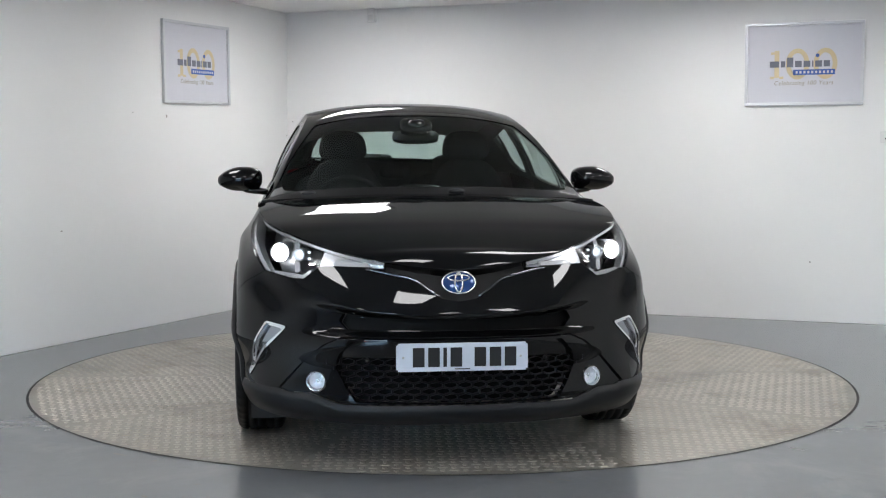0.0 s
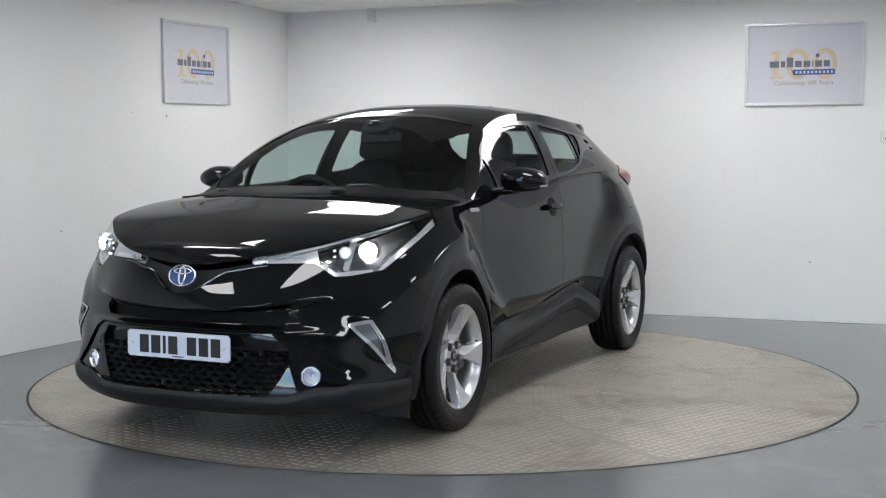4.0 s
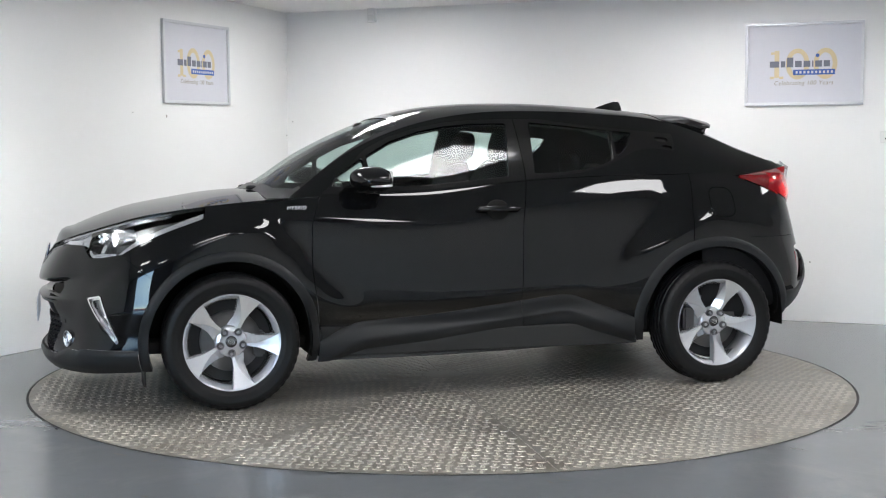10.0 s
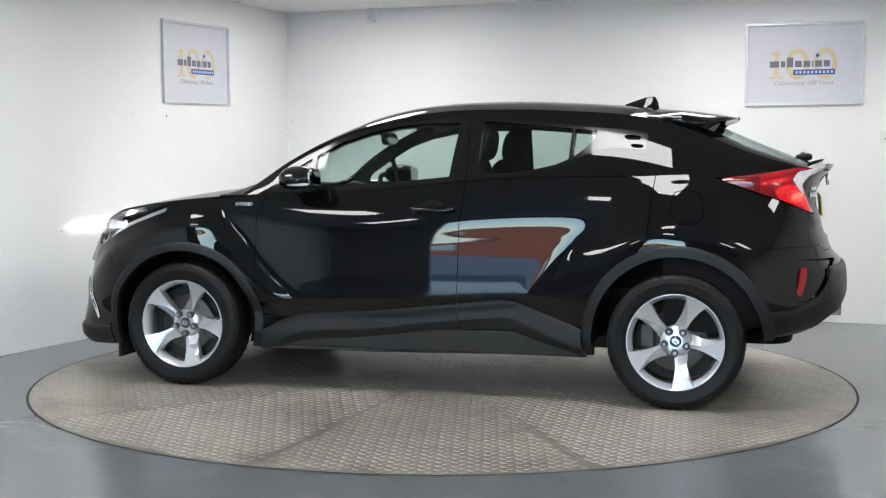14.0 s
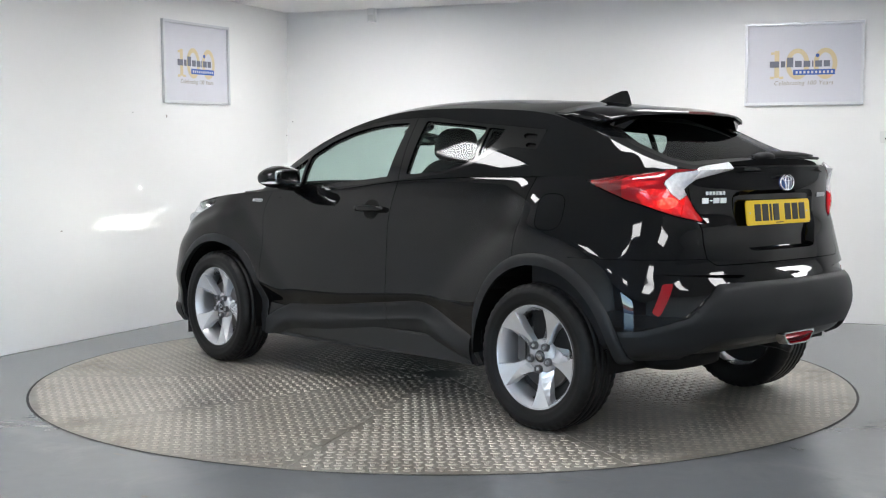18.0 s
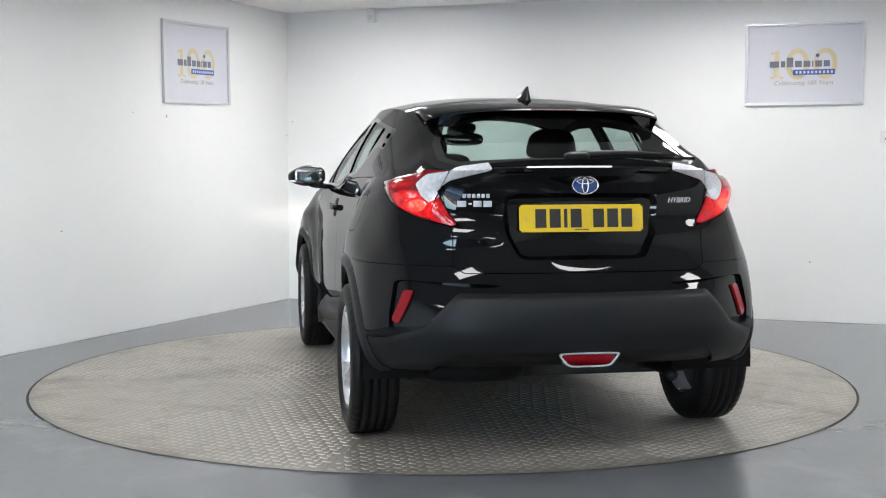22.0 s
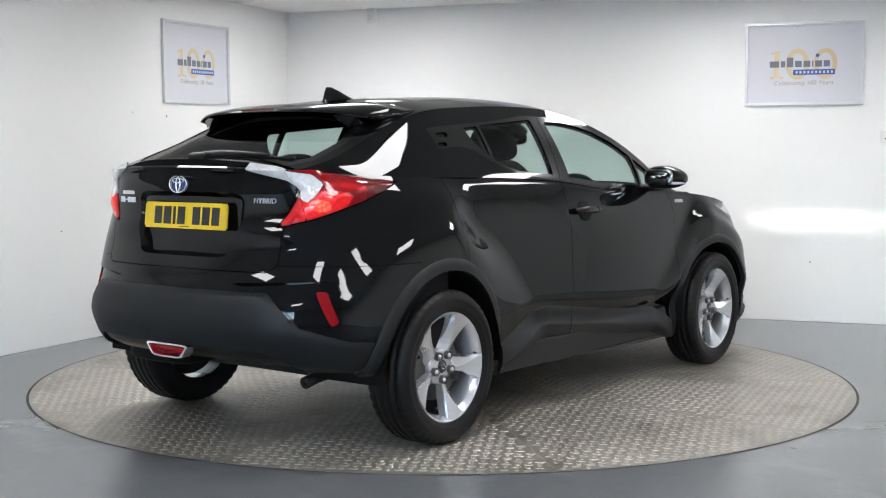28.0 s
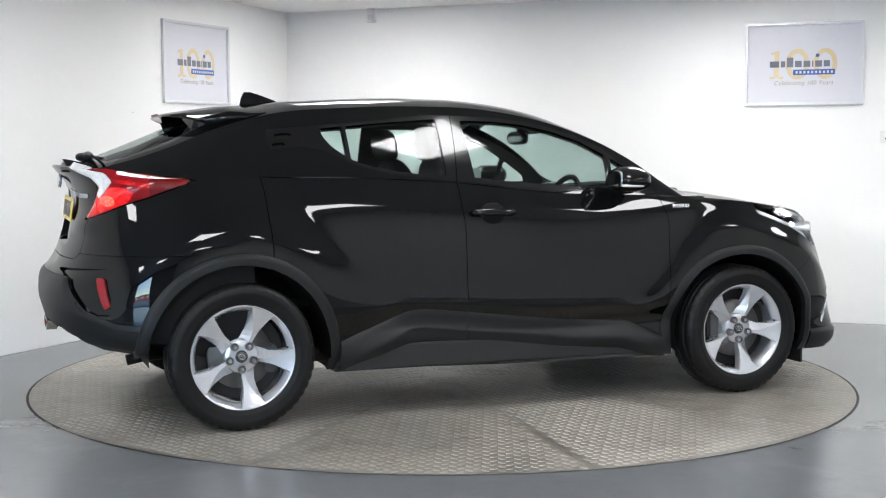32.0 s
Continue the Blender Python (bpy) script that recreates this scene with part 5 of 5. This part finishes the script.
def number_plate(at, yaw, tilt, material, label):
    p = new("number_plate")
    p.parent = car
    p.matrix_local = Matrix.Translation(at) @ pose(0, 0, 0, 0, 0, yaw) @ pose(0, 0, 0, tilt, 0, 0)
    tagged(p, label)
    bm = bmesh.new()
    box(bm, (0, 0, 0), (.52, .006, .111))
    bmesh.ops.bevel(bm, geom=[e for e in bm.edges if abs(e.verts[0].co.y - e.verts[1].co.y) > .004], offset=.008, segments=3, affect="EDGES")
    part("plate", bm, material, p)
    x = -.195
    for k in range(7):
        if k == 4:
            x += .035
        w = .014 if k == 2 else .046
        bm = bmesh.new()
        box(bm, (x + w / 2, -.0040, 0), (w, .003, .076))
        part("dark_bar", bm, PLATE_INK, p, bev=.0008)
        x += w + (.014 if k != 6 else 0)
    bm = bmesh.new()
    box(bm, (0, -.0038, -.047), (.06, .0016, .004))
    part("maker_bar", bm, PLATE_INK, p)
    for s in (1, -1):
        lathe_at("plate_screw", [(.0, .002), (.004, .0015), (.005, .0)], mat("plate_screw_cap", (.5, .5, .48), .4), p, (.232 * s, -.003, 0), (0, -1, 0), 10)


def word(text, size, at, m, material, parent, name, label, shear=0.0, depth=.0025):
    cu = bpy.data.curves.new(name, "FONT")
    cu.body, cu.size, cu.extrude, cu.shear, cu.align_x, cu.align_y = text, size, depth, shear, "CENTER", "CENTER"
    cu.space_character = 1.05
    tmp = bpy.data.objects.new(name, cu)
    scene.collection.objects.link(tmp)
    bpy.context.view_layer.update()
    me = bpy.data.meshes.new_from_object(tmp.evaluated_get(bpy.context.evaluated_depsgraph_get()))
    bpy.data.objects.remove(tmp)
    me.materials.clear()
    me.materials.append(material)
    ob = new(name, me)
    ob.parent = parent
    ob.matrix_local = Matrix.Translation(at) @ m
    if label:
        tagged(ob, label)
    return ob


FACE_S = pose(0, 0, 0, 90, 0, 0)


def build_badges():
    emblem((2.180, 0, .742), 90, .069, -14)
    emblem((-2.038, 0, 1.123), -90, .056, -4)
    number_plate((2.233, .008, .456), 90, 0, mat("white_plate", (.62, .66, .74), .28), "white front number plate with dark bars")
    number_plate((-2.006, .002, .989), -90, -6.5, mat("yellow_plate", (.78, .53, .012), .28), "yellow rear number plate with dark bars")
    silver = mat("silver_badge", (.74, .75, .77), .25, .35)
    here = seat_on("s", .985, .985, .003)
    for m in (here, flipped(here)):
        word("HYBRID", .027, (0, 0, 0), m @ FACE_S, silver, car, "wing_badge", "silver lettering on the front wing", .2, .002)
    word("HYBRID", .030, (0, 0, 0), seat_on("r", -.43, 1.057, .004) @ FACE_S, silver, car, "tailgate_badge", "silver lettering on the tailgate", .2)
    # the maker's and model's marks as plain bars
    bm = bmesh.new()
    for k in range(6):
        box(bm, (-.048 + .019 * k, 0, .026), (.014, .004, .016))
    for k, w in enumerate((.036, .014, .034, .034)):
        box(bm, (-.058 + (0, .034, .064, .104)[k], 0, -.006), (w, .004, .024 if k != 1 else .006))
    ob = part("maker_badge", bm, silver, car, "plain silver badge bars", bev=.001)
    ob.matrix_local = seat_on("r", .43, 1.052, .003)
    bm = bmesh.new()
    rail = rounded([(-.136, .457), (.136, .457), (.088, .397), (-.088, .397)], k=.2)
    core = rounded([(-.123, .450), (.123, .450), (.080, .404), (-.080, .404)], k=.2)
    o = [bm.verts.new((-2.124, a, b)) for a, b in rail]
    i1 = [bm.verts.new((-2.124, a, b)) for a, b in core]
    o2 = [bm.verts.new((-2.075, a, b)) for a, b in rail]
    i2 = [bm.verts.new((-2.09, a, b)) for a, b in core]
    n = len(o)
    for k in range(n):
        j = (k + 1) % n
        bm.faces.new((o[k], i1[k], i1[j], o[j]))
        bm.faces.new((o2[k], o[k], o[j], o2[j]))
        bm.faces.new((i1[k], i2[k], i2[j], i1[j]))
    part("fog_lamp_surround", bm, CHROME, car, "chrome surround of the rear fog lamp")


def build_sensors():
    for y in (.36, -.36):
        lathe_at("parking_sensor", [(.0, .004), (.008, .004), (.0095, .002), (.0095, -.02)], SATIN, car, (seat_on("f", y, .432).translation.x - .026, y, .432), (1, .1 * y, 0), 20, "small round parking sensor")
    for y in (.62, -.62, .24, -.24):
        m = seat_on("r", y, .585, .002)
        ob = lathe_at("parking_sensor", [(.0, .003), (.008, .003), (.010, .001), (.010, -.01)], SATIN, car, (0, 0, 0), (0, 0, 1), 20, "small round parking sensor")
        ob.matrix_local = m @ pose(0, 0, 0, 90, 0, 0)
    v, f = superblob((.455, 0, 1.405), (.075, .085, .022), 3.2, 24, 10, lambda a, b, c: (a, b, c - .62 * a * 2.0))
    raw("windscreen_camera", v, f, SATIN, car, "black sensor housing behind the windscreen", True)
    bm = bmesh.new()
    box(bm, (0, 0, 0), (.05, .0012, .032))
    ob = part("windscreen_sticker", bm, mat("pale_sticker", (.30, .32, .33), .5), car, "small pale sticker behind the windscreen")
    ob.matrix_local = pose(.40, -.02, 1.435, 0, 0, 90) @ pose(0, 0, 0, -62, 0, 0)


def build_under():
    bm = bmesh.new()
    box(bm, (.12, 0, .29), (3.3, 1.30, .06))
    box(bm, (.0, 0, .29), (1.75, 1.62, .12))
    box(bm, (-1.6, 0, .40), (.4, 1.0, .05))
    part("underbody", bm, DARK, car, "dark underbody", bev=.01)
    v, f = tube([(-1.45, -.42, .29), (-1.6, -.46, .31), (-1.72, -.48, .305), (-1.79, -.48, .29)], .026, 16)
    raw("exhaust_pipe", v, f, SATIN, car, "steel exhaust pipe", True)
    v, f = superblob((-1.70, .40, .345), (.18, .22, .05), 4, 20, 10)
    raw("rear_silencer", v, f, BLACK, car, "dark exhaust silencer", True)
    for x in (1.32, -1.32):
        v, f = tube([(x, -.72, .30), (x, .72, .30)], .035, 10)
        raw("axle", v, f, DARK, car, "", True)
    for s in (1, -1):
        bm = bmesh.new()
        box(bm, (1.735, .74 * s, .19), (.012, .18, .12))
        part("mud_flap", bm, DARK, car, "black rubber air deflector before the wheel")


def seat(x, y, rear=False):
    s = new("cabin_seat")
    s.parent = car
    s.location = (x, y, 0)
    tagged(s, "dark cloth car seat with a headrest")
    if not rear:
        v, f = superblob((.05, 0, .62), (.26, .25, .10), 3.5, 24, 12)
        raw("cushion", v, f, CABIN, s, "", True)
        v, f = superblob((-.24, 0, .90), (.085, .25, .33), 3.2, 24, 16, lambda a, b, c: (a - 1.1 * c, b * (1 - .22 * max(0, c)), c))
        raw("backrest", v, f, CABIN, s, "", True)
        v, f = superblob((-.37, 0, 1.305), (.055, .135, .088), 3.0, 24, 14, lambda a, b, c: (a - .25 * c, b * (1 - .12 * c), c))
        raw("headrest", v, f, CABIN, s, "", True)
        for k in (.05, -.05):
            v, f = tube([(-.35, k, 1.15), (-.37, k, 1.25)], .006, 8)
            raw("headrest_post", v, f, CHROME, s, "", True)
    else:
        v, f = superblob((.1, 0, .62), (.26, .30, .10), 3.5, 24, 12)
        raw("cushion", v, f, CABIN, s, "", True)
        v, f = superblob((-.2, 0, .88), (.08, .30, .26), 3.5, 24, 14, lambda a, b, c: (a - 1.2 * c, b, c))
        raw("backrest", v, f, CABIN, s, "", True)
        v, f = superblob((-.30, 0, 1.19), (.045, .12, .065), 3.0, 24, 12)
        raw("headrest", v, f, CABIN, s, "", True)


def build_cabin():
    seat(.12, .36), seat(.12, -.36), seat(-.66, .36, True), seat(-.66, -.36, True)
    v, f = superblob((-.96, 0, 1.15), (.04, .10, .05), 3.0, 20, 10)
    raw("middle_headrest", v, f, CABIN, car, "", True)
    v, f = superblob((.86, 0, .93), (.26, .72, .13), 3.2, 30, 14, lambda a, b, c: (a, b, c + .12 * a))
    raw("dashboard", v, f, CABIN, car, "dark dashboard", True)
    v, f = superblob((.62, .0, 1.03), (.02, .13, .07), 4, 20, 10)
    raw("dashboard_screen", v, f, GLOSSB, car, "dark centre screen", True)
    V, F = [], []
    for i in range(40):
        a = 2 * math.pi * i / 40
        for j in range(10):
            b = 2 * math.pi * j / 10
            r = .182 + .015 * math.cos(b)
            V.append((.015 * math.sin(b), r * math.cos(a), r * math.sin(a)))
    for i in range(40):
        for j in range(10):
            F.append((i * 10 + j, ((i + 1) % 40) * 10 + j, ((i + 1) % 40) * 10 + (j + 1) % 10, i * 10 + (j + 1) % 10))
    w = raw("steering_wheel", V, F, CABIN, car, "dark steering wheel", True)
    w.matrix_local = pose(.50, -.36, .965, 0, 24, 0)
    v, f = superblob((.01, 0, -.01), (.03, .07, .06), 2.5, 18, 10)
    raw("wheel_boss", v, f, CABIN, w, "", True)
    for q in ((0, -.17, 0), (0, .17, 0), (0, 0, -.17)):
        v, f = tube([(0, 0, -.01), q], .012, 8)
        raw("wheel_spoke", v, f, CABIN, w, "", True)
    v, f = superblob((.42, 0, 1.345), (.02, .125, .038), 3.4, 26, 12)
    m = raw("rear_view_mirror", v, f, GLOSSB, car, "dark rear-view mirror", True)
    v, f = superblob((.406, 0, 1.345), (.010, .112, .030), 3.4, 26, 12)
    raw("mirror_face", v, f, MIRROR, m, "", True)
    v, f = superblob((.47, 0, 1.40), (.05, .05, .035), 3, 16, 10)
    raw("mirror_stalk", v, f, GLOSSB, m, "", True)
    bm = bmesh.new()
    box(bm, (-.2, 0, .55), (2.2, 1.3, .04))
    box(bm, (-1.42, 0, .86), (.75, 1.16, .03))
    part("cabin_floor", bm, CABIN, car)
    # headlining under the roof
    top = top_skin()
    top = top.keep(np.minimum(.30 - top.V[:, 0], top.V[:, 0] + 1.38))
    top.moved(-.035).put("headlining", mat("grey_headlining", (.16, .16, .155), .9), car, "", 0)
    boot = full_skin.keep(-1.25 - full_skin.V[:, 0])
    both("boot_lining", boot.moved(-.06), CABIN, "", 0)
    inner = side_skin()
    for poly in (GLASS_FRONT, GLASS_VENT, GLASS_REAR, GLASS_QUARTER):
        _, inner = inner.cut(on_side(poly), -.004)
    both("pillar_lining", inner.moved(-.025), CABIN, "", 0)


build_mirrors()
build_handles()
build_spoiler()
build_antenna()
build_wipers()
build_nose_glint()
build_badges()
build_sensors()
build_under()
build_cabin()


# ------------------------------------------------------------------ what hangs on the walls
FRAME_SILVER = mat("brushed_silver_frame", (.66, .67, .69), .38, .35)
PAPER = mat("poster_paper", (.64, .64, .69), .35)
GOLD = mat("gold_print", (.66, .55, .34), .5)
INK = mat("dark_print", (.16, .17, .21), .5)
SLOGAN_INK = mat("bronze_print", (.34, .30, .24), .5)
BLUE = mat("blue_print", (.05, .12, .42), .5)


def poster(m, s0, s1, z0, z1, mirror, lean):
    e = empty("framed_poster", "silver-framed white poster with a gold and blue printed logo", "poster", "framed posters")
    w, h = s1 - s0, z1 - z0
    e.matrix_world = m @ Matrix.Translation(((s0 + s1) / 2, 0, (z0 + z1) / 2)) @ (Matrix.Diagonal((1, -1, 1, 1)) if mirror else Matrix.Rotation(math.pi, 4, "Z")) @ pose(0, 0, 0, 0, -lean, 0)
    # local: x to the viewer's right, -y towards the viewer
    t = .022
    for c, s in (((0, -.012, h / 2 - t / 2), (w, .024, t)), ((0, -.012, -h / 2 + t / 2), (w, .024, t)),
                 ((-w / 2 + t / 2, -.012, 0), (t, .024, h - 2 * t)), ((w / 2 - t / 2, -.012, 0), (t, .024, h - 2 * t))):
        part("frame_bar", boxes((c, s)), FRAME_SILVER, e, bev=.003)
    part("sheet", boxes(((0, -.005, 0), (w - 2 * t, .006, h - 2 * t))), PAPER, e)
    y = -.0085
    bm = bmesh.new()
    box(bm, (-.195, y, .0), (.035, .001, .20))
    for c, wd in (((-.229, y, -.10), .03), ((-.161, y, -.10), .03), ((-.226, y, .082), .026)):
        box(bm, c, (wd, .001, .018))
    part("gold_bar", bm, GOLD, e)
    for cx in (-.045, .155):
        bm = bmesh.new()
        ellipse_ring(bm, cx, 0, .085, .115, .034, .0008, 40, y)
        part("gold_ring", bm, GOLD, e)
    bm = bmesh.new()
    x = -.25
    for wd, hh in ((.070, .046), (.036, .046), (.050, .072), (.052, .046), (.052, .046), (.016, .046), (.052, .046), (.048, .046)):
        wd *= 1.08
        box(bm, (x + wd / 2, y - .0012, .0 + (hh - .046) / 2), (wd - .008, .001, hh))
        x += wd + .005
    part("dark_mark", bm, INK, e, "plain dark bars of a printed name")
    bm = bmesh.new()
    bmesh.ops.create_circle(bm, cap_ends=True, segments=20, radius=.014, matrix=Matrix.Translation((.098, y - .0014, .06)) @ pose(0, 0, 0, 90, 0, 0))
    part("blue_dot", bm, BLUE, e)
    part("blue_bar", boxes(((.075, y - .0012, -.062), (.30, .001, .040))), BLUE, e)
    bm = bmesh.new()
    for k in range(10):
        box(bm, (-.05 + .028 * k, y - .002, -.062), (.015, .0006, .018))
    part("pale_mark", bm, PAPER, e)
    word("Celebrating 100 Years", .045, (0, y - .001, -.142), FACE_S, SLOGAN_INK, e, "slogan", "printed slogan", .15, .0004)


def wall_items():
    poster(ML, .920, 1.787, 1.649, 2.267, False, 1.0)
    poster(MB, 3.898, 4.754, 1.626, 2.243, True, 0.0)
    white = mat("white_plastic", (.78, .78, .77), .4)
    e = empty("wall_sensor", "small white plastic sensor box under the ceiling", "sensor")
    e.matrix_world = MB @ Matrix.Translation((.818, 0, 2.43))
    part("case", boxes(((0, .03, 0), (.068, .06, .115))), white, e, bev=.008)
    part("window", boxes(((0, .062, -.02), (.045, .006, .05))), mat("sensor_window", (.66, .66, .65), .3), e, bev=.002)
    e = empty("wall_socket", "white double wall socket", "socket")
    e.matrix_world = MB @ Matrix.Translation((4.95, 0, 1.386))
    part("plate", boxes(((0, .006, 0), (.146, .012, .086))), white, e, bev=.004)
    for s in (1, -1):
        part("rocker", boxes(((.03 * s, .013, .022), (.014, .006, .022))), white, e, bev=.001)
        part("pin_hole", boxes(((.036 * s, .0122, -.012), (.006, .001, .012))), DARK, e)
    # small scuffs and filled holes on the walls
    scuff = mat("wall_scuff", (.33, .31, .29), .8)
    for m, items in ((ML, ((1.735, 1.545, .012, .022), (2.13, 1.56, .008, .008), (3.45, 1.66, .012, .014), (.02, 1.43, .01, .01), (2.9, .75, .02, .006))),
                     (MB, ((.05, 1.55, .008, .010), (2.9, .33, .014, .008), (4.4, .45, .01, .01), (5.3, 1.0, .012, .01)))):
        for x, z, w, h in items:
            ob = part("wall_scuff", boxes(((x, .0012, z), (w, .0012, h))), scuff, None)
            ob.matrix_world = m
            tagged(ob, "small dark scuff on the white wall", "scuff", "wall scuffs")


wall_items()


def floor_marks():
    chip = mat("floor_chip", (.05, .048, .045), .8)
    rnd = random.Random(7)
    spots = [(-1.36, -1.86, .05, .012, chip), (-1.19, -1.97, .018, .01, chip), (-.73, -2.17, .014, .01, chip), (-.45, -2.25, .012, .009, chip), (.46, -2.27, .06, .014, chip),
             (.40, -2.3, .03, .01, chip), (-.94, -2.33, .02, .008, chip), (-1.1, -2.5, .03, .01, chip), (-.6, -2.6, .04, .012, chip)]
    for _ in range(16):
        a = rnd.uniform(0, 2 * math.pi)
        r = rnd.uniform(2.36, 3.2)
        x, y = r * math.cos(a), r * math.sin(a)
        if -3 < y < 1.4 and abs(x) < 3:
            spots.append((x, y, rnd.uniform(.004, .011), rnd.uniform(.003, .007), chip))
    for x, y, w, h, m in spots:
        bm = bmesh.new()
        n = 9
        bm.faces.new([bm.verts.new((w * (.5 + .5 * rnd.random()) * math.cos(2 * math.pi * k / n), h * (.5 + .5 * rnd.random()) * math.sin(2 * math.pi * k / n), 0)) for k in range(n)])
        ob = part("floor_chip", bm, m, None)
        ob.location = (x, y, -.0008)
        ob.rotation_euler = (0, 0, rnd.uniform(0, 3))
        tagged(ob, "small chip in the grey floor paint", "floor chip", "chips in the floor paint")


floor_marks()


def motions():
    car_rows, table_rows = [], []
    for i in range(33):
        a = heading(i)
        turn = pose(0, 0, 0, 0, 0, a)
        car_rows.append((float(i), pose(TABLE_C[0], TABLE_C[1], 0) @ turn @ pose(CAR_OFF[0], CAR_OFF[1], 0)))
        table_rows.append((float(i), pose(TABLE_C[0], TABLE_C[1], 0, 0, 0, RATE * i)))
    walk(car, car_rows)
    walk(turntable, table_rows)


motions()
